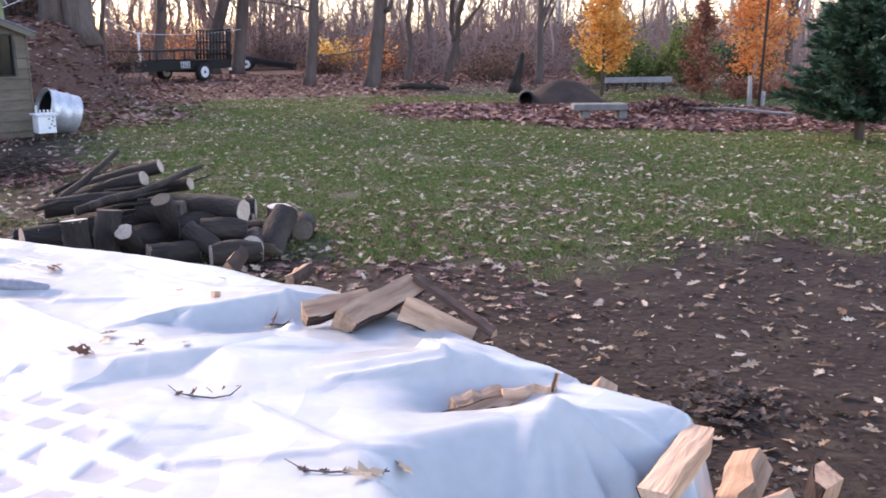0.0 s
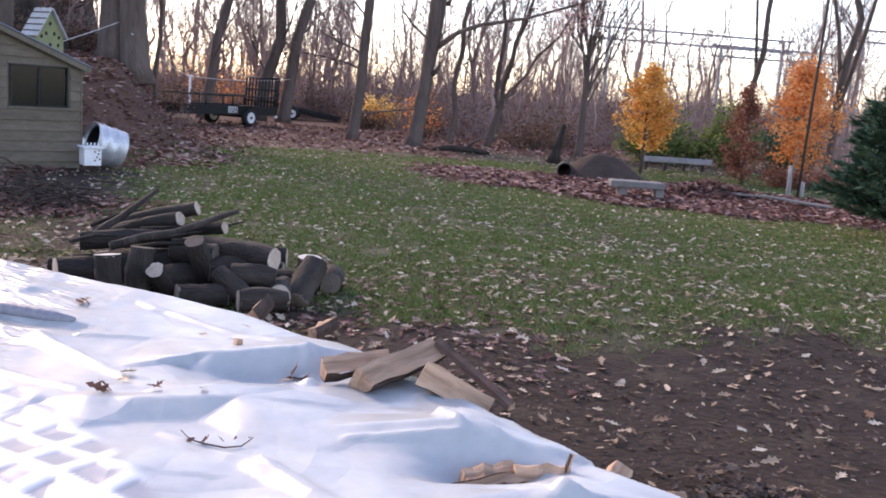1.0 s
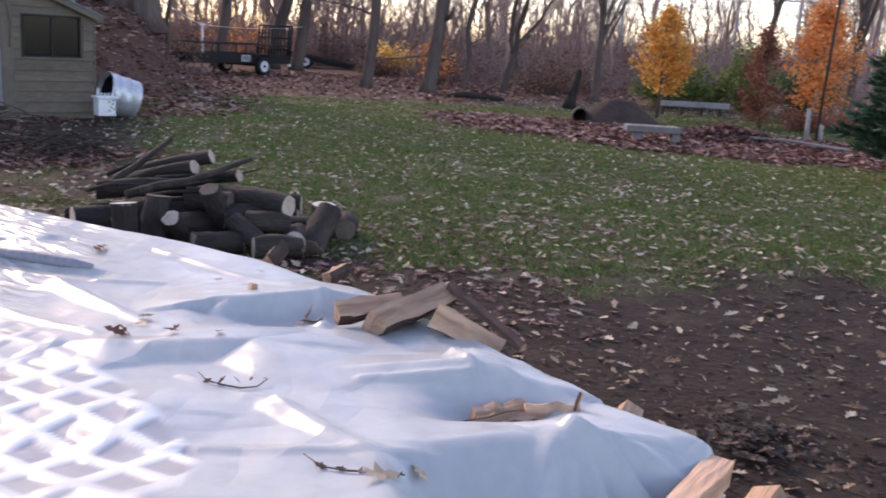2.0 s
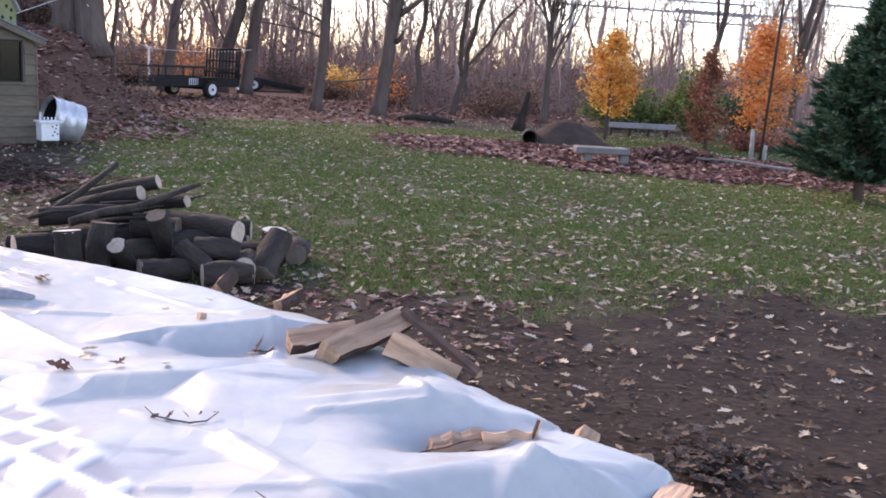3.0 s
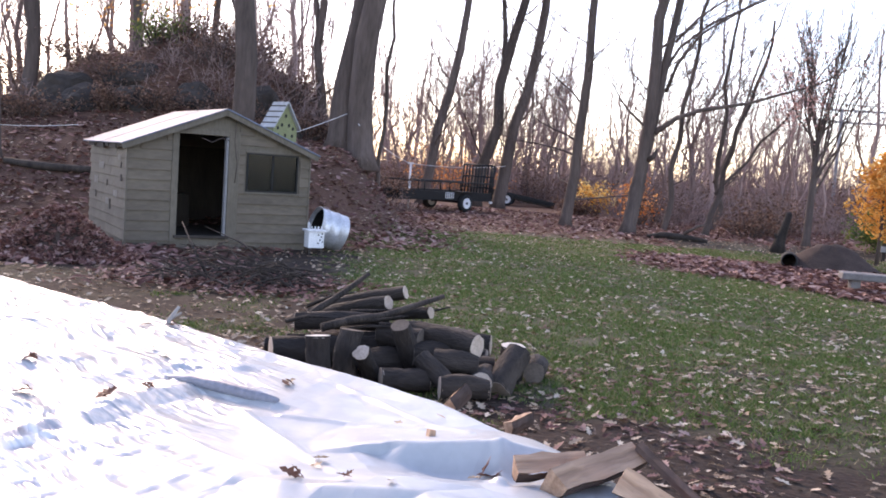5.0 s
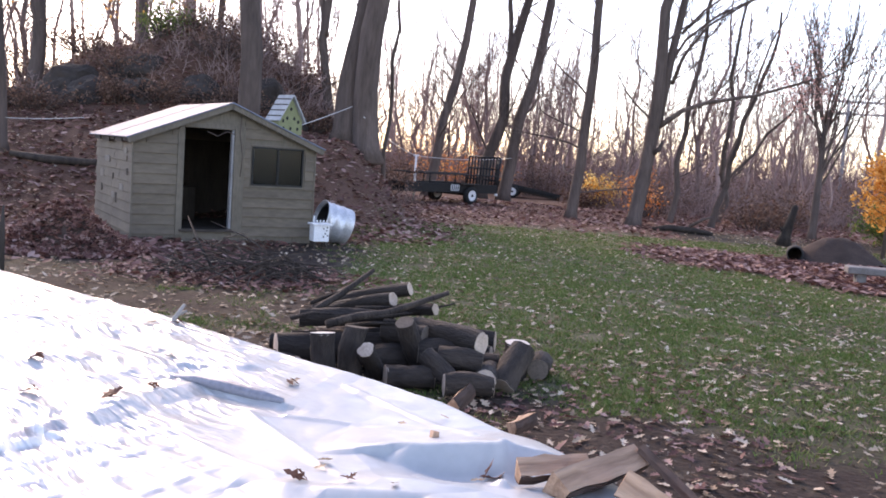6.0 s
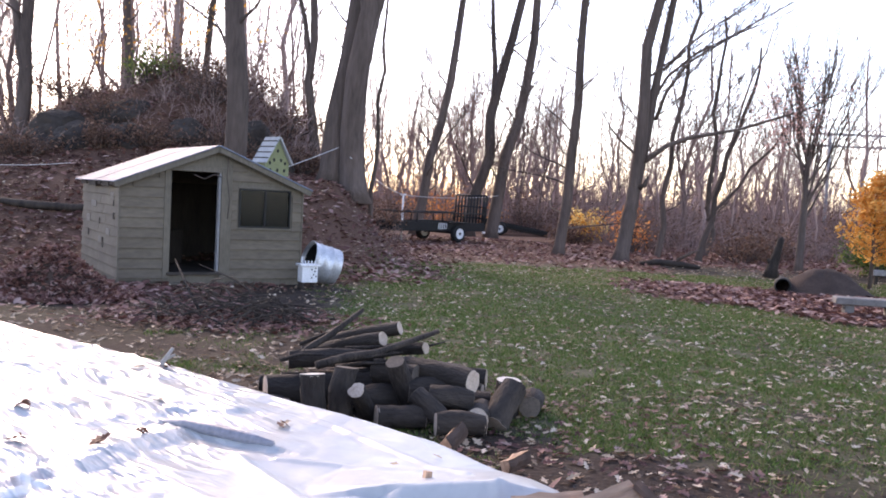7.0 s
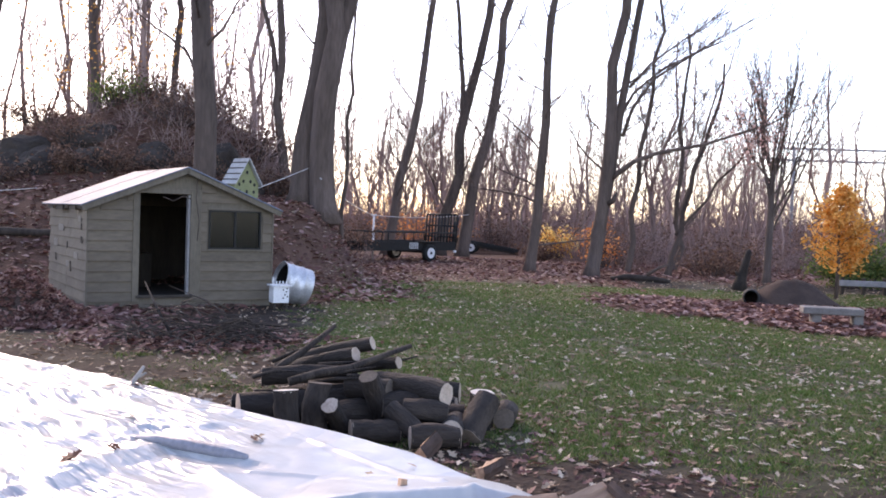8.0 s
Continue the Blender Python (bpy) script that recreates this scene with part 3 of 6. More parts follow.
bare_tree(8.1, 28.0, 0.1, 6.5, (0.24, 0.0), 12, "thin strongly leaning leafless tree", 18, 0.25, [(1.6, 0.75, 0.0, 0.6)])
bare_tree(9.15, 31.0, 0.1, 8, (0.03, 0.0), 22, "thin forked leafless tree among brush", 16, 0.2, [(1.6, 0.3, 0.0, 0.7)])
bare_tree(7.0, 33.0, 0.12, 12, (0.12, 0.0), 13, "thin leafless tree behind the lawn", 16, 0.2)
bare_tree(16.2, 27.0, 0.11, 12, (0.13, 0.0), 14, "leafless tree beyond the golden tree", 12, 0.3, [(3.0, -0.12, 0.0, 0.6)])
bare_tree(19.2, 26.5, 0.14, 12, (0.02, 0.0), 15, "large leafless tree behind the rust-brown shrub", 16, 0.25, [(2.0, 0.25, 0.0, 0.7), (2.6, -0.22, 0.0, 0.6)], spread=0.6)
bare_tree(22.5, 25.0, 0.11, 11, (0.05, 0.0), 16, "leafless tree behind the orange tree", 14, 0.25, [(3.0, 0.2, 0.0, 0.6)], spread=0.5)


def vase_tree(x, y, r, tall, wide, stems, seed, label):
    """A leafless tree whose many thin stems fan upwards from a short trunk."""
    rng = random.Random(seed)
    tree = thing("tree", pose(x, y, height(x, y)), label, "tree", "trees at the edge of the yard")
    rod([(0, 0, -0.15), (0.01, 0, 0.25), (0.04, 0, tall * 0.3), (0.05, 0, tall * 0.55)], [r * 1.5, r, r * 0.8, r * 0.5], 10, "trunk", BARK, tree)
    V, F = [], []
    for k in range(stems):
        z = tall * rng.uniform(0.2, 0.5)
        a, u = 6.28 * k / stems + rng.uniform(-0.3, 0.3), wide * math.sqrt(rng.random())
        top = Vector((math.cos(a) * u + 0.3, math.sin(a) * u, tall * rng.uniform(0.82, 1.03) - 0.35 * u))
        p = Vector((0.04, 0, z))
        line = [p, p.lerp(top, 0.3) + Vector((math.cos(a), math.sin(a), 0)) * u * 0.12, p.lerp(top, 0.65) + Vector((rng.gauss(0, 0.05), rng.gauss(0, 0.05), 0)), top]
        tube(V, F, line, [r * 0.3, r * 0.22, r * 0.14, 0.008], 5, False)
        for i in range(7):
            t = rng.uniform(0.25, 0.97) * 3
            j = min(int(t), 2)
            d = ((line[j + 1] - line[j]).normalized() + Vector((rng.gauss(0, 0.4), rng.gauss(0, 0.4), 0.1))).normalized()
            grow(V, F, rng, line[j].lerp(line[j + 1], t - j), d, tall * rng.uniform(0.1, 0.22), 0.012, 2, 4, 0.5, 0.3, (3, 3), 0.12, 0.006)
    link_mesh("crown", V, F, BARK, tree)
    return tree


tree_c = vase_tree(10.3, 25.8, 0.115, 6.5, 1.6, 20, 10, "upright many-branched leafless tree with ivy on its foot")

# the long branches of the twin-stemmed tree
V, F = [], []
rng = random.Random(40)
sweep = [Vector((0.4, 0, 2.75)), Vector((1.09, -0.1, 3.3)), Vector((1.7, -0.2, 3.55)), Vector((2.95, -0.4, 3.82)), Vector((4.75, -0.6, 4.45)), Vector((5.6, -0.7, 4.95))]
tube(V, F, sweep, [0.085, 0.07, 0.06, 0.045, 0.03, 0.01], 7)
for i in range(1, 5):
    for k in range(3):
        grow(V, F, rng, sweep[i].lerp(sweep[i + 1], rng.random()), Vector((0.8, rng.uniform(-0.5, 0.5), 0.6)).normalized(), 0.9, 0.014, 2, 4)
for line, fat in (([(0.75, 0, 4.0), (0.95, -0.2, 4.75), (1.5, -0.3, 5.6), (2.5, -0.4, 6.3), (4.2, -0.5, 7.1)], 0.06), ([(0.6, 0, 4.5), (1.1, 0.2, 5.3), (1.9, 0.3, 6.0), (3.0, 0.4, 6.6), (4.6, 0.5, 7.6)], 0.05), ([(0.9, 0, 5.4), (1.5, 0.1, 6.1), (2.4, 0.1, 6.8), (3.6, 0, 7.7)], 0.045)):
    line = [Vector(p) for p in line]
    tube(V, F, line, [fat * (1 - 0.85 * i / (len(line) - 1)) for i in range(len(line))], 6)
    for i in range(len(line) - 1):
        for k in range(3):
            grow(V, F, rng, line[i].lerp(line[i + 1], rng.random()), Vector((0.8, rng.uniform(-0.5, 0.5), 0.5)).normalized(), 1.2, 0.016, 2, 4)
rod([(0.42, 0, 2.1), (0.55, -0.1, 2.2), (0.62, -0.12, 2.42)], [0.1, 0.07, 0.03], 7, "broken_limb", BARK, tree_b)
link_mesh("long_branch", V, F, BARK, tree_b, True)


# ---- leaves on crowns ----
def scatter_leaves(V, F, rng, spots, size, count, jitter):
    """Small bent leaf blades round the given spots."""
    for _ in range(count):
        p = rng.choice(spots) + Vector((rng.gauss(0, jitter), rng.gauss(0, jitter), rng.gauss(0, jitter)))
        a = Vector((rng.gauss(0, 1), rng.gauss(0, 1), rng.gauss(0, 0.7))).normalized()
        b = a.cross(Vector((rng.gauss(0, 1), rng.gauss(0, 1), rng.gauss(0, 1)))).normalized()
        s = size * rng.uniform(0.6, 1.3)
        k = len(V)
        V.extend((p - a * s, p + b * s * 0.5, p + a * s, p - b * s * 0.5))
        F.append((k, k + 1, k + 2, k + 3))


def leaf_tree(x, y, tall, wide, low, material, seed, label, size=0.055, count=5500, white_foot=False):
    """A small crown tree in leaf: trunk, limbs and a ragged crown of many leaves."""
    rng = random.Random(seed)
    tree = thing("tree", pose(x, y, height(x, y)), label, "tree", "trees in leaf")
    V, F = [], []
    tube(V, F, [Vector((0, 0, -0.1)), Vector((0.02, 0, tall * 0.3)), Vector((0, 0.03, tall * 0.65)), Vector((0.02, 0, tall * 0.97))], [tall * 0.02, tall * 0.016, tall * 0.01, 0.006], 8)
    link_mesh("trunk", V, F, BARK_PALE if white_foot else BARK, tree, True)
    V, F, spots = [], [], []
    for k in range(46):
        t = low + (0.99 - low) * (k + rng.random()) / 46
        s = (t - low) / (1 - low)
        reach = wide * (1 - s ** 1.5) ** 0.8 * (0.55 + 0.45 * min(1, s * 5)) * rng.uniform(0.55, 1.12) + 0.04
        a = rng.random() * 6.28
        p = Vector((0, 0, tall * t * 0.93))
        q = p + Vector((math.cos(a) * reach, math.sin(a) * reach, reach * rng.uniform(0.3, 0.8)))
        tube(V, F, [p, p.lerp(q, 0.5) + Vector((0, 0, -0.03)), q], [0.014, 0.009, 0.003], 4)
        for i in range(5):
            spots.append(p.lerp(q, 0.35 + 0.16 * i))
    link_mesh("branchwork", V, F, BARK, tree)
    V, F = [], []
    scatter_leaves(V, F, rng, spots, size, count, wide * 0.13)
    link_mesh("crown", V, F, material, tree)
    return tree


leaf_tree(9.85, 20.6, 2.62, 0.76, 0.22, LEAF_GOLD, 51, "small golden-leaved tree on the far side of the lawn", count=3900)
leaf_tree(13.75, 20.2, 3.0, 1.1, 0.14, LEAF_ORANGE, 52, "orange-leaved young tree with a whitish trunk", white_foot=True, count=4800)
leaf_tree(11.6, 19.0, 2.3, 0.55, 0.03, LEAF_RUST, 53, "rust-brown conical shrub in dry leaf", count=3800, size=0.045)


def shrub(x, y, wx, wy, tall, material, seed, label, count=4000, size=0.05, group="shrubs"):
    """A multi-stemmed bush with an uneven outline."""
    rng = random.Random(seed)
    bush = thing("shrub", pose(x, y, height(x, y)), label, "shrub", group)
    V, F, spots = [], [], []
    for k in range(34):
        a, u = rng.random() * 6.28, math.sqrt(rng.random())
        q = Vector((math.cos(a) * wx * u, math.sin(a) * wy * u, tall * rng.uniform(0.45, 1.0) * (1.05 - 0.5 * u * u)))
        p = Vector((q.x * 0.3, q.y * 0.3, -0.05))
        tube(V, F, [p, p.lerp(q, 0.5) + Vector((0, 0, 0.06)), q], [0.016, 0.01, 0.004], 4)
        spots += [p.lerp(q, t) for t in (0.35, 0.55, 0.7, 0.85, 0.97)]
    link_mesh("stems", V, F, BARK, bush)["kind"] = "stuff"
    V, F = [], []
    scatter_leaves(V, F, rng, spots, size, count, min(wx, wy) * 0.16)
    link_mesh("foliage", V, F, material, bush)
    return bush


shrub(6.45, 39.0, 1.05, 0.7, 1.6, LEAF_SUNLIT, 61, "glowing golden bush at the edge of the woods", 1100, 0.08)
shrub(12.6, 25.0, 1.5, 0.9, 1.6, LEAF_GREEN, 62, "yellow-green bush behind the bed", 4200, 0.06)
shrub(14.6, 24.5, 1.2, 0.8, 1.9, LEAF_GREEN, 63, "green bush behind the bed", 3600, 0.06)
shrub(14.4, 21.5, 0.9, 0.7, 1.7, NEEDLE, 64, "dark evergreen bush beside the orange tree", 4200, 0.05)
shrub(12.9, 18.6, 1.5, 0.45, 0.55, LEAF_RUST, 65, "low dark hedge of dry brush", 3800, 0.04)
shrub(16.5, 18.8, 1.6, 0.5, 0.7, LEAF_RUST, 66, "low dark hedge of dry brush", 3800, 0.04)
for i, (x, y, wx, tall, c) in enumerate([(0.5, 44, 1.5, 2.6, 0), (8.0, 40, 1.6, 1.6, 0), (4.6, 45, 1.6, 2.4, 1), (-0.3, 48, 1.8, 2.8, 0), (8.0, 34, 1.3, 1.3, 2), (11.5, 33, 1.6, 1.4, 2), (9.6, 28.5, 1.1, 0.9, 2), (15, 31, 2, 1.8, 2), (20, 30, 2, 2.0, 2),
                                          (2.2, 46, 1.8, 2.0, 0), (6.6, 43, 1.6, 1.6, 1), (9.5, 43, 2.0, 2.2, 1), (10.5, 38, 1.6, 1.5, 1), (12.5, 41, 2.2, 2.0, 1), (5.4, 36.5, 1.0, 0.9, 1), (13.4, 36, 1.8, 1.6, 1), (6.8, 31.5, 0.7, 1.9, 0), (17.5, 38, 2.4, 2.2, 1), (-1.5, 43, 1.6, 2.0, 1), (10.9, 30, 1.2, 1.0, 2), (23, 36, 2.6, 2.4, 1)]):
    shrub(x, y, wx, wx * 0.8, tall, (LEAF_ORANGE, LEAF_BRUSH, LEAF_BRUSH)[c], 70 + i, ("orange-leaved undergrowth in the woods", "rust-brown undergrowth in the woods", "thin brown brush at the wood's edge")[c], (520, 1100, 800)[c], 0.06, "undergrowth")


def pink_top(tree, seed):
    rng = random.Random(seed)
    spots = [Vector((rng.gauss(-0.5, 0.5), rng.gauss(0, 0.8), rng.uniform(3.6, 5.6))) for _ in range(60)]
    V, F = [], []
    scatter_leaves(V, F, rng, spots, 0.036, 2400, 0.25)
    link_mesh("foliage", V, F, LEAF_PINK, tree)


pink_top(tree_c, 81)
rng = random.Random(82)
V, F = [], []
scatter_leaves(V, F, rng, [Vector((rng.gauss(0.8, 2.0), rng.gauss(0, 0.8), rng.uniform(1.0, 5.0))) for _ in range(110)], 0.06, 1500, 0.3)
link_mesh("foliage", V, F, LEAF_GOLD, tree_k)


# ---- the evergreen ----
def fir(x, y, tall, wide, seed, label):
    rng = random.Random(seed)
    tree = thing("evergreen_tree", pose(x, y, height(x, y)), label, "evergreen tree")
    V, F = [], []
    tube(V, F, [Vector((0, 0, -0.1)), Vector((0, 0, tall * 0.4)), Vector((0.02, 0, tall))], [0.075, 0.055, 0.008], 9)
    link_mesh("trunk", V, F, BARK, tree, True)
    V, F, B, G = [], [], [], []
    for k in range(210):
        t = 0.1 + 0.88 * (k + rng.random()) / 210
        reach = wide * min(1.1 * (1 - t) ** 1.2 + 0.02, 0.6 + (t - 0.1) * 4) * rng.uniform(0.7, 1.1)
        a = k * 2.4 + rng.uniform(-0.3, 0.3)
        p = Vector((0, 0, tall * t))
        rise = 0.1 + 0.75 * t
        q = p + Vector((math.cos(a), math.sin(a), rise * 0.6)) * reach
        m = p.lerp(q, 0.5) - Vector((0, 0, 0.05 * reach))
        tube(B, G, [p, m, q], [0.014, 0.009, 0.003], 4)
        for i in range(int(210 * max(reach, 0.22))):
            u = rng.uniform(0.12, 1.02)
            c = p.lerp(m, u * 2) if u < 0.5 else m.lerp(q, u * 2 - 1)
            side = Vector((-math.sin(a), math.cos(a), 0)) * rng.choice((-1, 1))
            d = ((q - p).normalized() * 0.8 + side * rng.uniform(0.2, 1.0) + Vector((0, 0, rng.uniform(-0.5, 0.7)))).normalized()
            ln = rng.uniform(0.09, 0.24) * (1.15 - 0.4 * u)
            s = d.cross(Vector((rng.gauss(0, 1), rng.gauss(0, 1), 1))).normalized() * 0.0105
            k0 = len(V)
            V.extend((c - s, c + d * ln * 0.5 - s * 1.5, c + d * ln, c + d * ln * 0.5 + s * 1.5, c + s))
            F.append((k0, k0 + 1, k0 + 2, k0 + 3, k0 + 4))
    link_mesh("branchwork", B, G, BARK, tree)
    link_mesh("crown", V, F, NEEDLE, tree)


fir(9.05, 10.75, 2.8, 1.3, 91, "dense dark green evergreen tree standing on the lawn")


# ---- the woods behind ----
def woods(name, label, seed, count, place, tall, radius, kids=(5, 5)):
    """Many bare trees that nobody could count, in one mesh."""
    rng = random.Random(seed)
    kit = []
    for i in range(7):
        V, F = [], []
        pts = trunk_line((0, 0, 0), (rng.uniform(-0.16, 0.2), 0), 1.0, rng, 0.018, 6)
        r = [0.011 * (1 - 0.75 * k / 6) for k in range(7)]
        tube(V, F, pts, r, 5, False)
        for k in range(13):
            t = 0.2 + 0.78 * (k + rng.random()) / 13
            j = min(int(t * 6), 5)
            a = rng.random() * 6.28
            d = Vector((math.cos(a) * 0.7, math.sin(a) * 0.7, 0.75)).normalized()
            grow(V, F, rng, pts[j].lerp(pts[j + 1], t * 6 - j), d, 0.3 * rng.uniform(0.6, 1.3), r[j] * 0.36, 2, 4, 1.0, 0.35, kids, 0.2, 0.001)
        kit.append((np.array([tuple(v) for v in V]), F))
    VV, FF, base = [], [], 0
    for i in range(count):
        arr, faces = kit[rng.randrange(7)]
        x, y = place(rng)
        h = rng.uniform(*tall)
        a = rng.random() * 6.28
        c, s = math.cos(a), math.sin(a)
        fat = rng.uniform(*radius)
        rot = np.array([[c * h * fat, s * h * fat, 0], [-s * h * fat, c * h * fat, 0], [0, 0, h]])
        VV.append(arr @ rot + np.array([x, y, height(x, y) - 0.1]))
        FF.extend([tuple(v + base for v in f) for f in faces])
        base += len(arr)
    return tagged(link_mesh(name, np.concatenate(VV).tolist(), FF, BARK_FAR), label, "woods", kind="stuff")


def place_back(rng):
    y = 36 + 40 * rng.random() ** 1.3
    x = rng.uniform(-0.05, 0.5) * y * rng.uniform(0.9, 1.1) + rng.uniform(-1, 1)
    return x, y + (10 if x < 6 and y < 45 else 0)


def place_mid(rng):
    y = rng.uniform(46, 72)
    return y * rng.uniform(-0.16, 0.16), y


def place_left(rng):
    y = rng.uniform(29, 52)
    return -y * rng.uniform(0.14, 0.62), y


def place_far(rng):
    y = rng.uniform(70, 130)
    return rng.uniform(-0.65, 0.95) * y, y


def place_right(rng):
    y = rng.uniform(30, 60)
    return y * rng.uniform(0.52, 0.95), y


woods("woods", "bare grey-brown autumn woods behind the yard", 101, 95, place_back, (5, 9), (0.6, 1.2), (4, 4))
woods("woods", "bare trees on the rocky knoll", 102, 72, place_left, (6, 12), (0.6, 1.2), (5, 4))
woods("woods", "hazy line of distant bare woods", 103, 250, place_far, (5.5, 9.5), (1.3, 2.2), (4, 3))
woods("woods", "dense bare woods behind the trailers", 105, 74, place_mid, (5, 9.5), (0.7, 1.2), (4, 4))
woods("woods", "bare trees beyond the road", 104, 30, place_right, (5, 9), (0.8, 1.3))


def thicket(label, seed, count, place, tall):
    """Thin upright stems and twigs of the undergrowth."""
    rng = random.Random(seed)
    V, F = [], []
    for _ in range(count):
        x, y = place(rng)
        h = rng.uniform(*tall) * (0.75 + 0.9 * bumpy(x, y, 0.16, 61))
        p = Vector((x, y, height(x, y) - 0.05))
        d = Vector((rng.gauss(0, 0.42), rng.gauss(0, 0.42), 1)).normalized()
        r = 0.004 + 0.0003 * y * rng.uniform(0.4, 1.0)
        bow = Vector((rng.gauss(0, 0.16), rng.gauss(0, 0.16), -0.04)) * h
        tube(V, F, [p, p + d * h * 0.5, p + d * h + bow], [r, r * 0.8, r * 0.3], 3, False)
        for k in range(6):
            t = rng.uniform(0.2, 0.95)
            q = p + d * h * t + bow * max(0.0, t * 2 - 1)
            e = (d + Vector((rng.gauss(0, 1.1), rng.gauss(0, 1.1), rng.gauss(0, 0.3)))).normalized()
            tube(V, F, [q, q + e * h * rng.uniform(0.15, 0.4)], [r * 0.7, r * 0.4], 3, False)
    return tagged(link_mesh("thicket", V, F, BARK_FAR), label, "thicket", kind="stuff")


def edge_place(rng):
    y = rng.uniform(31, 62)
    x = rng.uniform(-0.03, 0.75) * y
    return x, y + (14 if x < 6.5 and y < 45 else 0)


def knoll_place(rng):
    a, u = rng.random() * 6.28, rng.random() ** 0.5
    return -7.6 + math.cos(a) * 7.0 * u, 29.5 + math.sin(a) * 4.6 * u


def deep_place(rng):
    y = rng.uniform(58, 95)
    return rng.uniform(-0.15, 0.8) * y, y


thicket("brown-grey undergrowth of thin stems at the wood's edge", 111, 5600, edge_place, (0.4, 2.0))
thicket("hazy understory deep in the woods", 113, 6800, deep_place, (1.2, 4.4))
thicket("thin stems and saplings on the knoll", 112, 1300, knoll_place, (0.4, 1.5))


# ---- the rocky knoll ----
def boulder(x, y, z, sx, sy, sz, seed):
    bm = bmesh.new()
    bmesh.ops.create_icosphere(bm, subdivisions=4, radius=1)
    for v in bm.verts:
        p = v.co * 1.3 + Vector((seed * 7.1, seed, -seed))
        k = 1 + 0.3 * noise.noise(p) + 0.16 * noise.noise(p * 2.3) + 0.06 * noise.noise(p * 6)
        c = v.co * k
        v.co = (c.x * sx, c.y * sy, c.z * sz)
    ob = part("boulder", bm, ROCK, None, smooth=False)
    ob.matrix_world = pose(x, y, z, 0, 0, seed * 40)
    return tagged(ob, "weathered grey boulder half buried in the knoll", "boulder", "boulders of the knoll")


for i, (x, y, sx, sy, sz) in enumerate([(-11.2, 24.6, 1.2, 0.9, 0.8), (-9.4, 24.8, 1.1, 0.9, 1.0), (-8.0, 24.7, 1.0, 0.8, 0.95), (-10.2, 25.8, 1.3, 1.0, 0.9), (-6.7, 25.2, 0.9, 0.8, 0.8), (-12.6, 25.4, 1.3, 1.0, 0.7), (-5.2, 26.2, 0.9, 0.8, 0.9), (-8.6, 26.4, 1.2, 1.0, 0.8), (-4.3, 25.0, 0.6, 0.5, 0.5)]):
    boulder(x, y, height(x, y) - 0.5 * sz, sx * 0.9, sy * 0.9, sz * 0.85, i + 1)
for i, (x, y, wx, tall) in enumerate([(-8.6, 28.2, 1.2, 1.1), (-7.4, 28.4, 1.8, 1.3), (-6.0, 28.6, 1.7, 1.2), (-4.4, 27.6, 1.4, 1.0), (-12.5, 28.0, 1.8, 1.2), (-10.4, 27.2, 1.6, 0.9), (-9.0, 25.9, 1.2, 0.8), (-6.4, 26.6, 1.5, 1.1), (-7.4, 24.2, 1.2, 0.6), (-5.6, 24.6, 1.1, 0.8), (-10.3, 23.6, 1.2, 0.6), (-2.0, 28.0, 1.4, 0.8), (-3.6, 25.4, 0.9, 0.7), (-8.4, 24.0, 0.8, 0.7), (-12.0, 24.0, 1.2, 0.7)]):
    shrub(x, y, wx, wx * 0.7, tall, LEAF_BRUSH if i else LEAF_GREEN, 200 + i, "tangled brown brush growing on the knoll" if i else "olive green brush on top of the knoll", 1500, 0.045, "brush on the knoll")
rotten = thing("fallen_log", pose(-7.6, 19.5, height(-7.6, 19.5)), "dark fallen trunk lying below the boulders", "log")
rod([(x, y, height(-7.6 + x, 19.5 + y) - height(-7.6, 19.5) + 0.09) for x, y in ((-1.5, 0.15), (-0.7, 0.0), (0.2, -0.05), (1.3, 0.1))], [0.06, 0.09, 0.08, 0.05], 9, "trunk", BARK_LOG, rotten)


# ---- the shed ----
SW, SL, EAVE, RIDGE = 2.89, 3.0, 1.58, 2.16
shed = thing("shed", pose(-4.65, 14.0, 0, 0, 0, 30), "small olive-beige clapboard shed with an open doorway", "shed")
DOOR, WIN = (0.75, 1.53, 0.2, 1.77), (1.83, 2.7, 0.92, 1.54)


def roof_z(x):
    return EAVE + (RIDGE - EAVE) * (1 - abs(x - SW / 2) / (SW / 2))


def panel(outline, y0, y1):
    """An upright slab with the given outline in x and z."""
    bm = bmesh.new()
    a = [bm.verts.new((x, y0, z)) for x, z in outline]
    b = [bm.verts.new((x, y1, z)) for x, z in outline]
    bm.faces.new(a)
    bm.faces.new(b[::-1])
    for i in range(len(a)):
        j = (i + 1) % len(a)
        bm.faces.new((a[j], a[i], b[i], b[j]))
    bmesh.ops.recalc_face_normals(bm, faces=bm.faces)
    return bm


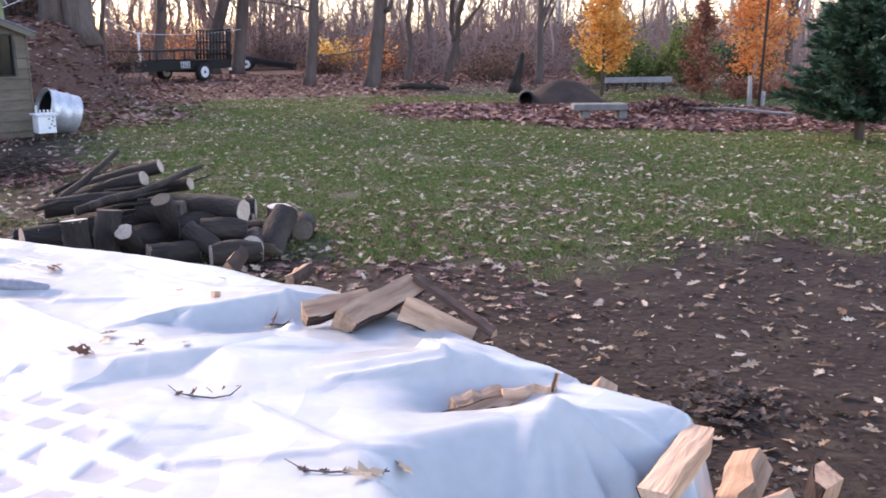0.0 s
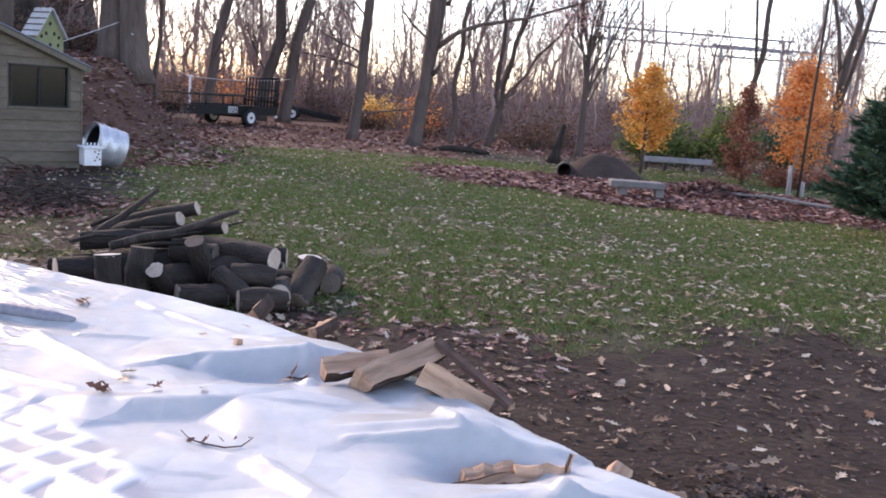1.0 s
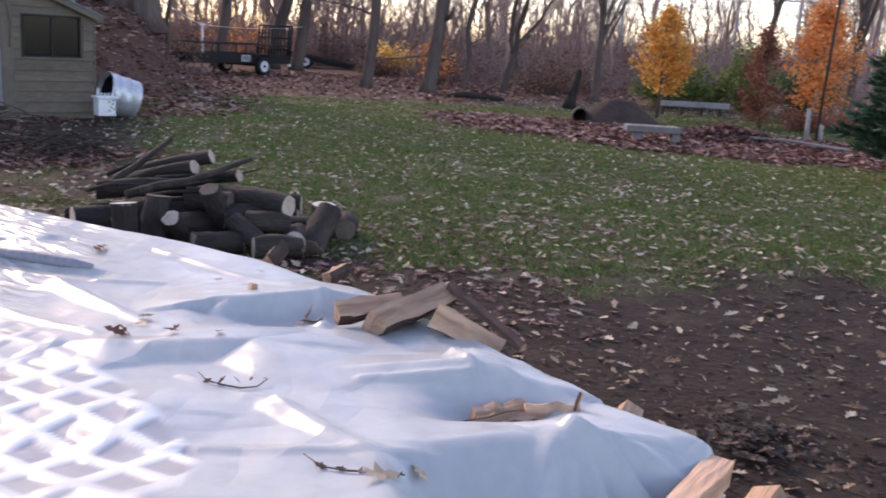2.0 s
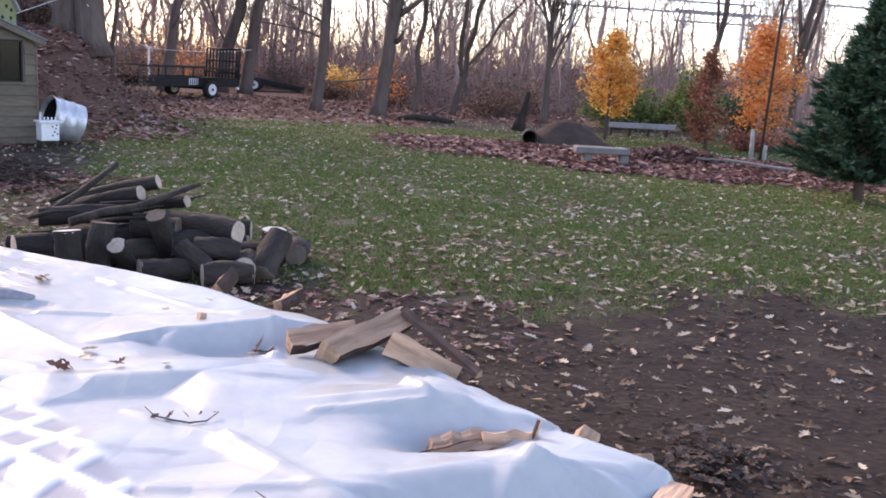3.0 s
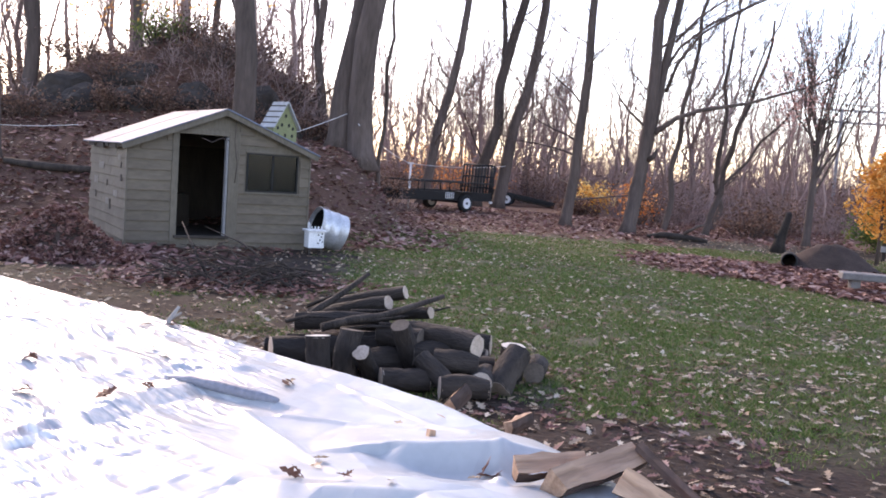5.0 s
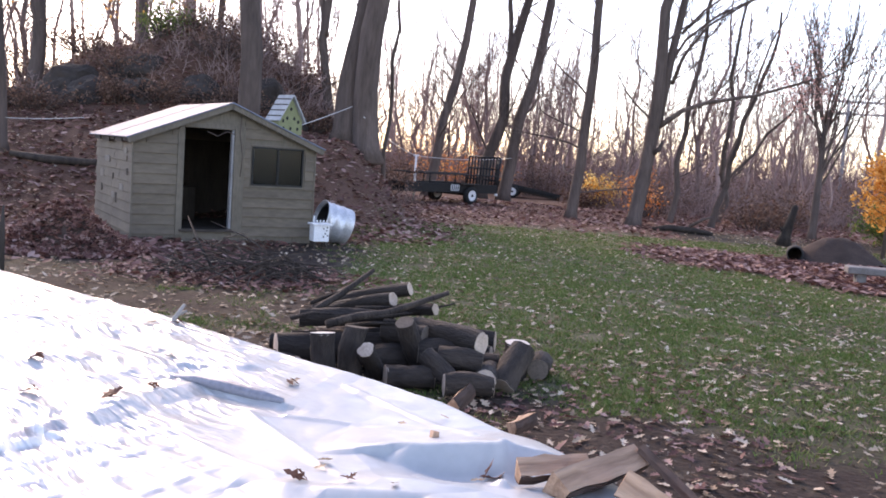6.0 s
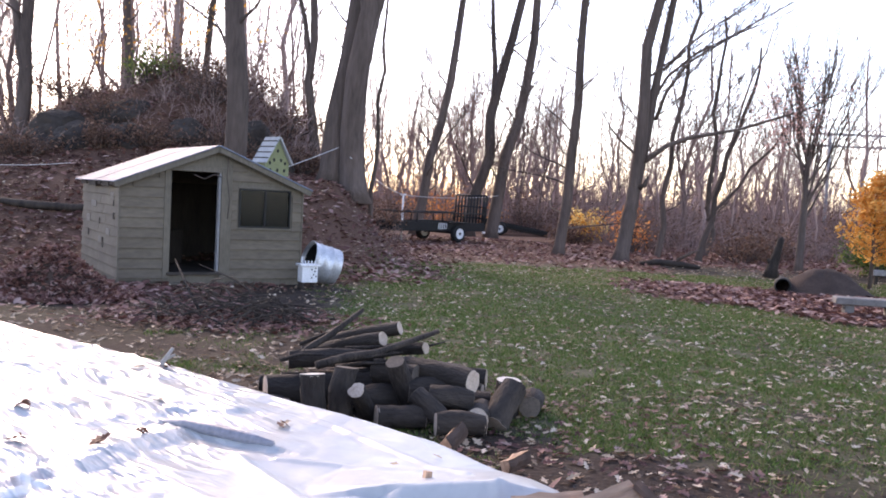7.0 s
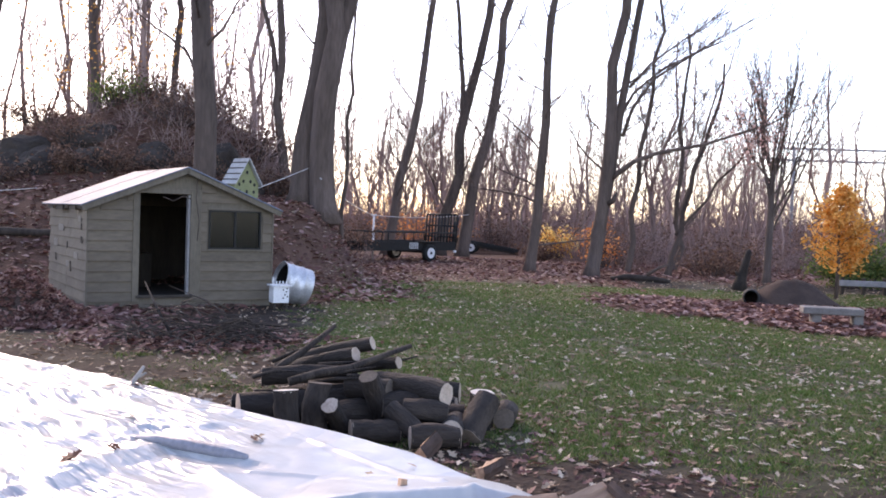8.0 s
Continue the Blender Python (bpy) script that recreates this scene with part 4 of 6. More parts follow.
for outline in ([(0, 0), (DOOR[0], 0), (DOOR[0], roof_z(DOOR[0])), (0, EAVE)],
                [(DOOR[0], 0), (DOOR[1], 0), (DOOR[1], DOOR[2]), (DOOR[0], DOOR[2])],
                [(DOOR[0], DOOR[3]), (DOOR[1], DOOR[3]), (DOOR[1], roof_z(DOOR[1])), (SW / 2, RIDGE), (DOOR[0], roof_z(DOOR[0]))],
                [(DOOR[1], 0), (WIN[0], 0), (WIN[0], roof_z(WIN[0])), (DOOR[1], roof_z(DOOR[1]))],
                [(WIN[0], 0), (WIN[1], 0), (WIN[1], WIN[2]), (WIN[0], WIN[2])],
                [(WIN[0], WIN[3]), (WIN[1], WIN[3]), (WIN[1], roof_z(WIN[1])), (WIN[0], roof_z(WIN[0]))],
                [(WIN[1], 0), (SW, 0), (SW, EAVE), (WIN[1], roof_z(WIN[1]))]):
    part("wall_panel", panel(outline, 0.0, 0.06), TRIM, shed)
part("wall_panel", panel([(0, 0), (SW, 0), (SW, EAVE), (SW / 2, RIDGE), (0, EAVE)], SL - 0.06, SL), TRIM, shed)
part("wall_panel", box(0, 0.06, 0.06, SL - 0.06, 0, EAVE - 0.005), TRIM, shed)
part("wall_panel", box(SW - 0.06, SW, 0.06, SL - 0.06, 0, EAVE - 0.005), TRIM, shed)
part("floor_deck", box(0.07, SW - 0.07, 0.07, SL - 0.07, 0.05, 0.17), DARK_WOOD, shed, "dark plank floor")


def clapboard(x0, x1, z, h=0.158, t=0.02):
    """One overlapping board, thicker at its lower edge, with a little sag."""
    bm = bmesh.new()
    s0, s1 = random.uniform(-0.004, 0.004), random.uniform(-0.004, 0.004)
    pts = [(-0.002, h), (-0.006, h), (-t - 0.006, 0.008), (-t - 0.004, 0), (-0.002, 0)]
    a = [bm.verts.new((x0, y, z + q + s0)) for y, q in pts]
    b = [bm.verts.new((x1, y, z + q + s1)) for y, q in pts]
    bm.faces.new(a)
    bm.faces.new(b[::-1])
    for i in range(5):
        j = (i + 1) % 5
        bm.faces.new((a[i], b[i], b[j], a[j]))
    bmesh.ops.recalc_face_normals(bm, faces=bm.faces)
    return bm


def gable_limits(z):
    if z <= EAVE:
        return 0.0, SW
    k = (z - EAVE) / (RIDGE - EAVE) * SW / 2
    return k, SW - k


z = 0.1
while z < RIDGE - 0.2:
    lo, hi = gable_limits(z + 0.158)
    cuts = [(lo, hi)]
    for x0, x1, z0, z1 in ((DOOR[0] - 0.1, DOOR[1] + 0.17, 0.0, DOOR[3] + 0.07), (WIN[0] - 0.03, WIN[1] + 0.03, WIN[2] - 0.03, WIN[3] + 0.03)):
        if z + 0.158 > z0 and z < z1:
            cuts = [c for a, b in cuts for c in ((a, min(b, x0)), (max(a, x1), b)) if c[1] - c[0] > 0.04]
    for a, b in cuts:
        part("clapboard", clapboard(a, b, z), PAINT, shed)
    z += 0.155
turn = Matrix.Rotation(radians(-90), 4, "Z")
for k in range(9):
    z = 0.1 + 0.155 * k
    joint = random.uniform(0.7, 2.3)
    for a, b in ((0.0, joint - 0.006), (joint + 0.006, SL)):
        if k in (4, 6) and a == 0.0:
            a = 0.12
        bm = clapboard(a, b, z)
        bm.transform(pose(0, SL, 0) @ turn)
        part("clapboard", bm, PAINT, shed)

for x0, x1, z0, z1 in ((DOOR[0] - 0.1, DOOR[0], 0.1, DOOR[3] + 0.08), (DOOR[1], DOOR[1] + 0.17, 0.1, DOOR[3] + 0.08)):
    part("door_trim", box(x0, x1, -0.032, -0.001, z0, z1, 0.004), TRIM, shed)
part("door_trim", box(DOOR[0], DOOR[1], -0.032, -0.001, DOOR[3], DOOR[3] + 0.08, 0.004), TRIM, shed)
part("door_jamb", box(DOOR[1] - 0.035, DOOR[1] - 0.001, -0.01, 0.09, DOOR[2], DOOR[3], 0.004), surface("greyed_jamb", (0.2, 0.195, 0.2), (0.3, 0.295, 0.3), 4, 30), shed, "pale grey jamb")
part("door_sill", box(DOOR[0] - 0.04, DOOR[1] + 0.04, -0.06, 0.07, DOOR[2] - 0.04, DOOR[2] + 0.002, 0.004), DARK_WOOD, shed, "worn dark sill")
window = part("window", box(WIN[0], WIN[1], -0.02, 0.03, WIN[2], WIN[2] + 0.025), BLACK, shed, "dark sliding window in a thin frame")
for x0, x1, z0, z1 in ((WIN[0], WIN[1], WIN[3] - 0.025, WIN[3]), (WIN[0], WIN[0] + 0.025, WIN[2] + 0.026, WIN[3] - 0.026), (WIN[1] - 0.025, WIN[1], WIN[2] + 0.026, WIN[3] - 0.026), ((WIN[0] + WIN[1]) / 2 - 0.015, (WIN[0] + WIN[1]) / 2 + 0.015, WIN[2] + 0.026, WIN[3] - 0.026)):
    part("window_frame", box(x0, x1, -0.02, 0.03, z0, z1), BLACK, window)
for k in range(2):
    x0 = WIN[0] + 0.026 + k * (WIN[1] - WIN[0] - 0.04) / 2
    ob = part("pane", box(x0, x0 + (WIN[1] - WIN[0]) / 2 - 0.045, 0.002, 0.006, WIN[2] + 0.026, WIN[3] - 0.026), GLASS, window)
for x0, x1, z0, z1 in ((WIN[0] - 0.03, WIN[1] + 0.03, WIN[2] - 0.03, WIN[2] - 0.001), (WIN[0] - 0.03, WIN[1] + 0.03, WIN[3] + 0.001, WIN[3] + 0.03)):
    part("window_trim", box(x0, x1, -0.03, -0.001, z0, z1, 0.003), TRIM, shed)
for side in (-1, 1):
    slope = math.atan2(RIDGE - EAVE, SW / 2)
    run = math.hypot(RIDGE - EAVE, SW / 2) + 0.14
    m = pose(SW / 2, 0, RIDGE + 0.02) @ Matrix.Rotation(side * slope, 4, "Y")
    x0, x1 = (0.0, run) if side > 0 else (-run, 0.0)
    part("roof_slope", box(x0, x1, -0.16, SL + 0.12, 0.0, 0.02, 0.004, m), ROOFING, shed, "pale weathered roofing")
    part("fascia", box(x0, x1, -0.14, -0.115, -0.085, -0.002, 0.003, m), TRIM, shed)
    part("roof_seam", box(x0 * 0.995, x1 * 0.995, 1.35, 1.37, 0.021, 0.025, 0, m), ROOFING, shed)
for x in (-0.012, SW + 0.012):
    part("corner_board", box(x - 0.012, x + 0.012, -0.034, 0.05, 0.02, EAVE - 0.02, 0.003), TRIM, shed)
# dark skins added over the inner walls put the doorway's shade into colour
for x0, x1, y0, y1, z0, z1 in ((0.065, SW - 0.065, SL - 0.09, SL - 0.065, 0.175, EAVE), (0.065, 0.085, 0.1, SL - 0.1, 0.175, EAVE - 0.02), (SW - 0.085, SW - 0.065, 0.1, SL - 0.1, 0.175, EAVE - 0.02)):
    part("inner_shade", box(x0, x1, y0, y1, z0, z1), DARK_WOOD, shed, "added dark skin inside, standing in for the shade")
BARE = surface("peeled_board", (0.16, 0.14, 0.115), (0.25, 0.22, 0.19), 6, 40, 0.85)
for y, z, w, h in ((0.55, 0.72, 0.3, 0.1), (1.7, 1.12, 0.42, 0.11), (1.2, 0.56, 0.25, 0.1), (2.2, 0.86, 0.3, 0.12), (0.35, 1.3, 0.2, 0.09)):
    part("peeled_patch", box(-0.0285, -0.024, y, y + w, z, z + h), BARE, shed, "paint peeled to bare board")
for y, z, w, h in ((0.25, 0.98, 0.09, 0.1), (1.05, 0.5, 0.05, 0.16), (1.35, 0.86, 0.04, 0.1), (0.3, 1.18, 0.03, 0.09), (2.3, 0.62, 0.05, 0.12)):
    part("broken_gap", box(-0.033, -0.024, y, y + w, z, z + h), DARK_WOOD, shed, "dark gap where a board has broken")
# ragged roof edge; these dark strips stand in for shade under the eaves
for y, w, drop in ((0.0, 0.3, 0.05), (0.4, 0.5, 0.07), (1.0, 0.25, 0.05), (1.4, 0.6, 0.08), (2.2, 0.5, 0.06)):
    part("ragged_eaves_shade", box(-0.1, -0.085, y, y + w, EAVE - 0.03 - drop, EAVE - 0.03), DARK_WOOD, shed, "ragged dark roof edge with the shade beneath it painted in")
# shelf and crate are added, dark like the rest of the inside
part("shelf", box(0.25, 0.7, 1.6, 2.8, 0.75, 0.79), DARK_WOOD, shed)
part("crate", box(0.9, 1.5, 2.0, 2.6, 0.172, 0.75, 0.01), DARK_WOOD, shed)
rod([(1.05, -0.2, 1.72), (1.2, -0.22, 1.66), (1.35, -0.2, 1.74), (1.5, -0.14, 1.7)], 0.008, 6, "vine", BARK, shed)
rod([(1.62, -0.05, 2.05), (1.6, -0.07, 1.7), (1.66, -0.06, 1.35), (1.63, -0.06, 1.05)], 0.006, 6, "vine", BARK, shed)


# ---- beside the shed: tub and white hive box ----
def lathe(profile, n=28):
    bm = bmesh.new()
    rings = [[bm.verts.new((r * math.cos(6.2832 * j / n), r * math.sin(6.2832 * j / n), z)) for j in range(n)] for r, z in profile]
    for a, b in zip(rings, rings[1:]):
        for j in range(n):
            bm.faces.new((a[j], a[(j + 1) % n], b[(j + 1) % n], b[j]))
    bm.faces.new(rings[0][::-1])
    bm.faces.new(rings[-1])
    bmesh.ops.recalc_face_normals(bm, faces=bm.faces)
    return bm


tub = thing("barrel", Matrix.Translation((-1.78, 15.72, 0.34)) @ Vector((-0.84, -0.46, 0.28)).to_track_quat("Z", "X").to_matrix().to_4x4(), "dented galvanised drum lying on its side in the grass", "barrel")
tub.scale = (0.86, 0.86, 0.74)
part("shell", lathe([(0.36, -0.3), (0.365, -0.28), (0.36, -0.1), (0.375, -0.08), (0.375, -0.05), (0.36, -0.03), (0.36, 0.16), (0.375, 0.18), (0.36, 0.2), (0.36, 0.36), (0.375, 0.37), (0.35, 0.37), (0.335, 0.3), (0.335, -0.26)]), ZINC, tub, smooth=True)
part("inner_lining", lathe([(0.33, -0.25), (0.333, 0.0), (0.333, 0.3), (0.3, 0.3), (0.3, -0.24)]), BLACK, tub, "black inside")
rod([(0.37 * math.cos(a * 0.2244), 0.37 * math.sin(a * 0.2244), 0.372) for a in range(29)], 0.012, 6, "rim", ZINC, tub)

hive = thing("box", pose(-1.93, 14.95, 0.0, 0, 0, 25), "small white wooden box with a spotted front on short legs", "box")
part("body", box(-0.13, 0.13, -0.12, 0.12, 0.1, 0.36, 0.008), WHITE, hive)
part("lid", box(-0.16, 0.16, -0.15, 0.15, 0.361, 0.39, 0.006), WHITE, hive)
for x in (-0.1, 0.1):
    for y in (-0.09, 0.09):
        part("leg", box(x - 0.015, x + 0.015, y - 0.015, y + 0.015, -0.03, 0.099), DARK_WOOD, hive)
for x, z in ((0.02, 0.3), (0.07, 0.27), (0.05, 0.22), (0.09, 0.19), (0.02, 0.17), (0.08, 0.32)):
    part("spot", box(x, x + 0.022, -0.125, -0.119, z, z + 0.022), BLACK, hive)
for k in range(5):
    x = -0.11 + 0.055 * k
    rod([(x, 0, 0.39), (x + 0.01, 0, 0.44 + 0.07 * (k == 0))], 0.012, 6, "knob", WHITE, hive)

# ---- bird house on its pole ----
bird = thing("bird_house", pose(-3.2, 18.6, height(-3.2, 18.6), 0, 0, 46), "pale green many-holed bird house with a pale roof", "bird house")
bird.scale = (0.7, 0.7, 1.0)
part("pole", box(-0.05, 0.05, -0.05, 0.05, -0.2, 1.25), DARK_WOOD, bird)
part("body", panel([(-0.4, 1.25), (0.4, 1.25), (0.4, 1.52), (0, 1.98), (-0.4, 1.52)], -0.25, 0.25), LIME, bird)
for s in (-1, 1):
    m = pose(0, 0, 2.0) @ Matrix.Rotation(s * math.atan2(0.46, 0.4), 4, "Y")
    part("roof_board", box(0 if s > 0 else -0.68, 0.68 if s > 0 else 0, -0.36, 0.33, 0.0, 0.03, 0.004, m), PALE_ROOF, bird)
    for k in range(4):
        part("slat_gap", box(s * 0.1 + s * 0.15 * k, s * 0.1 + s * (0.15 * k + 0.03), -0.36, 0.33, 0.0305, 0.034, 0, m), DARK_WOOD, bird)
for x, z in ((-0.24, 1.36), (0.0, 1.36), (0.24, 1.36), (-0.12, 1.56), (0.12, 1.56), (0.0, 1.74), (-0.26, 1.5), (0.26, 1.5)):
    bm = lathe([(0.035, 0.0), (0.035, 0.012)], 12)
    bm.transform(pose(x, -0.25, z, 90))
    part("hole", bm, BLACK, bird)


# ---- trailers ----
def wheel(parent, m, r=0.3):
    bm = lathe([(r * 0.62, -0.09), (r * 0.9, -0.1), (r, -0.07), (r, 0.07), (r * 0.9, 0.1), (r * 0.62, 0.09)])
    bm.transform(m)
    w = part("wheel", bm, RUBBER, parent, "black tyre on a white rim", True)
    bm = lathe([(r * 0.2, -0.1), (r * 0.45, -0.096), (r * 0.6, -0.105), (r * 0.6, 0.105), (r * 0.45, 0.096), (r * 0.2, 0.1)])
    bm.transform(m)
    part("rim", bm, WHITE, w)
    bm = lathe([(r * 0.16, -0.115), (r * 0.16, 0.115)], 12)
    bm.transform(m)
    part("hub", bm, BLACK, w)


def bars(parent, name, lines, r=0.025, material=None):
    for a, b in lines:
        rod([a, b], r, 6, name, material or BLACK, parent)


tx, ty = 0.35, 32.8
trailer = thing("utility_trailer", pose(tx, ty, height(tx, ty), 0, 0, 45), "black steel utility trailer with an upright rear gate", "trailer")
part("deck", box(-3.0, 1.45, -0.75, 0.75, 0.42, 0.5, 0.01), DARK_WOOD, trailer)
for y in (-0.77, 0.77):
    part("side_panel", box(-3.0, 1.45, y - 0.02, y + 0.02, 0.38, 0.68, 0.006), BLACK, trailer)
    bars(trailer, "rail", [((-3.0, y, 1.0), (1.45, y, 1.0))])
    bars(trailer, "stake", [((x, y, 0.68), (x, y, 1.0)) for x in (-3.0, -1.9, -0.7, 0.4, 1.45)])
    part("fender", box(-0.45, 0.45, y * 1.05 - 0.13 if y < 0 else y * 1.05 - 0.05, y * 1.05 + 0.05 if y < 0 else y * 1.05 + 0.13, 0.66, 0.7, 0.01), BLACK, trailer)
    wheel(trailer, pose(0, y * 1.12, 0.3, 90))
part("front_panel", box(-3.04, -3.01, -0.77, 0.77, 0.38, 0.68), BLACK, trailer)
part("axle", box(-0.04, 0.04, -0.8, 0.8, 0.28, 0.36), BLACK, trailer)
bars(trailer, "drawbar", [((-3.0, 0.5, 0.42), (-4.0, 0, 0.42)), ((-3.0, -0.5, 0.42), (-4.0, 0, 0.42))], 0.04)
rod([(-3.9, 0, 0.42), (-3.9, 0, 0.3)], 0.03, 8, "jack_stand", BLACK, trailer)
gate = part("gate", box(1.47, 1.51, -0.75, 0.75, 0.42, 0.47), BLACK, trailer, "tall mesh loading gate, folded up")
bars(gate, "gate_bar", [((1.49, -0.75 + 0.15 * k, 0.45), (1.55, -0.75 + 0.15 * k, 1.65)) for k in range(11)] + [((1.49 + 0.06 * z, -0.75, 0.45 + 1.2 * z), (1.49 + 0.06 * z, 0.75, 0.45 + 1.2 * z)) for z in (0.33, 0.66, 1.0)], 0.03)
sign = part("sign_plate", box(-0.9, -0.5, -0.797, -0.792, 0.45, 0.65), WHITE, trailer, "white plate with slanted black stripes")
for k in range(4):
    part("stripe", box(-0.87 + 0.095 * k, -0.82 + 0.095 * k, -0.803, -0.798, 0.46, 0.64), BLACK, sign)
part("tail_lamp", box(1.35, 1.47, -0.82, -0.75, 0.3, 0.38, 0.01), WHITE, trailer)

tx, ty = 2.95, 41.5
low = thing("flatbed_trailer", pose(tx, ty, height(tx, ty), 0, 0, -8), "low black flatbed trailer with its tail on the ground", "trailer")
m = pose(0, 0, 0.42, 0, 9, 0)
part("deck", box(-0.6, 2.3, -0.7, 0.7, -0.05, 0.02, 0.01, m), DARK_WOOD, low)
for y in (-0.72, 0.72):
    part("side_rail", box(-0.6, 2.3, y - 0.03, y + 0.03, 0.02, 0.16, 0.008, m), BLACK, low)
    wheel(low, pose(0.2, y * 1.15, 0.28, 90), 0.28)
bars(low, "gate_bar", [((-0.62, -0.7 + 0.28 * k, 0.5), (-0.5, -0.7 + 0.28 * k, 1.6)) for k in range(6)] + [((-0.5, -0.7, 1.6), (-0.5, 0.7, 1.6)), ((-0.62, -0.7, 0.5), (-0.62, 0.7, 0.5))], 0.03)

# ---- wash line post and its wires ----
px, py = -0.98, 32.0
post = thing("post", pose(px, py, height(px, py)), "thin white metal post with a cross arm", "post")
rod([(0, 0, -0.2), (0, 0, 1.55)], 0.035, 8, "upright", WHITE, post)
part("cross_arm", box(-0.1, 0.1, -0.03, 0.03, 1.5, 1.56), WHITE, post)
part("band", box(-0.045, 0.045, -0.045, 0.045, 0.75, 0.95), WHITE, post)


def cable(a, b, sag, r, label, n=14, material=None):
    a, b = Vector(a), Vector(b)
    pts = [a.lerp(b, i / n) - Vector((0, 0, sag * 4 * (i / n) * (1 - i / n))) for i in range(n + 1)]
    return tagged(rod(pts, r, 5, "cable", material or CABLE), label, "cable", "cables")


cable((-2.1, 23.6, height(-2.1, 23.6) + 0.95), (px, py, height(px, py) + 1.52), 0.12, 0.012, "pale wash line strung from the tree to a post")
cable((px, py, height(px, py) + 1.52), (2.65, 37.3, 1.7), 0.1, 0.012, "pale wash line strung from the post")
cable((-3.9, 19.0, height(-3.9, 19.0) + 0.95), (-2.4, 23.6, height(-2.4, 23.6) + 0.95), 0.03, 0.009, "pale line between two trees")
cable((-9.4, 19.9, height(-9.4, 19.9) + 0.72), (-8.1, 21.0, 1.9), 0.03, 0.008, "pale rope tied to the slim tree")

# ---- stake, snag, fallen log ----
stake = thing("stake", pose(-4.8, 10.2, height(-4.8, 10.2)), "dark wooden stake driven into the ground", "stake")
rod([(0, 0, -0.15), (0.0, 0.0, 0.4), (0.01, 0, 0.72)], [0.035, 0.033, 0.012], 7, "shaft", DARK_WOOD, stake)
sx, sy = 8.35, 22.6
snag = thing("snag", pose(sx, sy, height(sx, sy)), "short dark broken tree stump leaning over", "stump")
rod([(0, 0, -0.1), (0.03, 0, 0.25), (0.12, 0, 0.6), (0.2, 0, 0.95), (0.24, 0, 1.0)], [0.24, 0.14, 0.1, 0.085, 0.03], 9, "broken_trunk", BARK_LOG, snag)
rod([(0.02, 0, 0.3), (-0.1, 0, 0.45)], [0.07, 0.03], 6, "broken_limb", BARK_LOG, snag)
fx, fy = 6.2, 24.4
fallen = thing("fallen_log", pose(fx, fy, height(fx, fy)), "fallen mossy trunk lying among leaves", "log")
rod([(-0.6, 0.2, 0.05), (-0.2, 0.1, 0.12), (0.4, -0.1, 0.1), (0.9, -0.2, 0.04)], [0.05, 0.085, 0.08, 0.05], 8, "trunk", BARK_LOG, fallen)
rod([(0.3, -0.1, 0.2), (0.6, -0.3, 0.42), (0.8, -0.35, 0.5)], [0.05, 0.035, 0.012], 6, "broken_limb", BARK, fallen)


# ---- the far bed: mound with a pipe, bench, boards ----
def mound(x, y, rx, ry, h, material, label, category, seed, name):
    """A heap with an uneven skirt."""
    n, k = 56, 16
    V, F = [(0, 0, h * 1.0)], []
    for i in range(1, k + 1):
        u = i / k
        for j in range(n):
            a = 6.2832 * j / n
            e = 1 + 0.16 * noise.noise(Vector((math.cos(a) * 1.4 + seed, math.sin(a) * 1.4, seed)))
            px, py = math.cos(a) * rx * u * e, math.sin(a) * ry * u * e
            z = h * (1 - smooth01(u)) * (1 + 0.15 * bumpy(px + x, py + y, 1.7, seed)) + 0.05 * bumpy(px + x, py + y, 5, seed) * (1 - u)
            V.append((px, py, max(z, 0) + height(x + px, y + py) - height(x, y) - 0.03 * (i == k)))
    for j in range(n):
        F.append((0, 1 + j, 1 + (j + 1) % n))
        for i in range(k - 1):
            a, b = 1 + i * n, 1 + (i + 1) * n
            F.append((a + j, b + j, b + (j + 1) % n, a + (j + 1) % n))
    ob = link_mesh(name, V, F, material, smooth=True)
    ob.matrix_world = pose(x, y, height(x, y))
    return tagged(ob, label, category)


mound(7.95, 18.5, 1.35, 0.9, 0.55, MULCH, "rounded heap of brown mulch beside the pipe", "mulch heap", 3, "mulch_heap")
mound(8.7, 15.3, 1.5, 0.7, 0.26, MULCH, "low leaf-covered soil heap in the bed", "soil heap", 5, "soil_heap")
pipe = thing("pipe", pose(7.0, 18.25, height(7.0, 18.25) + 0.17, 88, 0, -20), "black corrugated drain pipe sticking out of the heap", "pipe")
part("pipe_wall", lathe([(0.15, -0.7)] + [(0.15 + 0.012 * (k % 2), -0.66 + 0.06 * k) for k in range(17)] + [(0.13, 0.31), (0.125, -0.6)], 22), RUBBER, pipe, smooth=True)

bench = thing("bench", pose(6.82, 14.75, height(6.82, 14.75), 0, 0, -14), "low grey concrete bench standing in leaf litter", "bench")
part("seat", box(-0.3, 0.62, -0.2, 0.2, 0.2, 0.31, 0.015), CONCRETE, bench)
for x in (-0.08, 0.55):
    part("leg", box(x - 0.07, x + 0.07, -0.15, 0.15, -0.04, 0.199, 0.01), CONCRETE, bench)
for i, (x, y, a, ln) in enumerate([(9.0, 16.5, -20, 1.1), (9.9, 14.4, -38, 1.2), (9.3, 15.0, 20, 0.7)]):
    b = part("board", box(-ln / 2, ln / 2, -0.08, 0.08, 0, 0.04, 0.006), CONCRETE)
    b.matrix_world = pose(x, y, height(x, y) + (0.1 if i else 0.04), 0, 4 if i else 0, a)
    tagged(b, "weathered grey board lying on the leafy bed", "board", "loose boards")
rail = thing("guard_rail", pose(10.9, 22.0, height(10.9, 22.0), 0, 0, -8), "low pale rail on short posts beyond the bed", "guard rail")
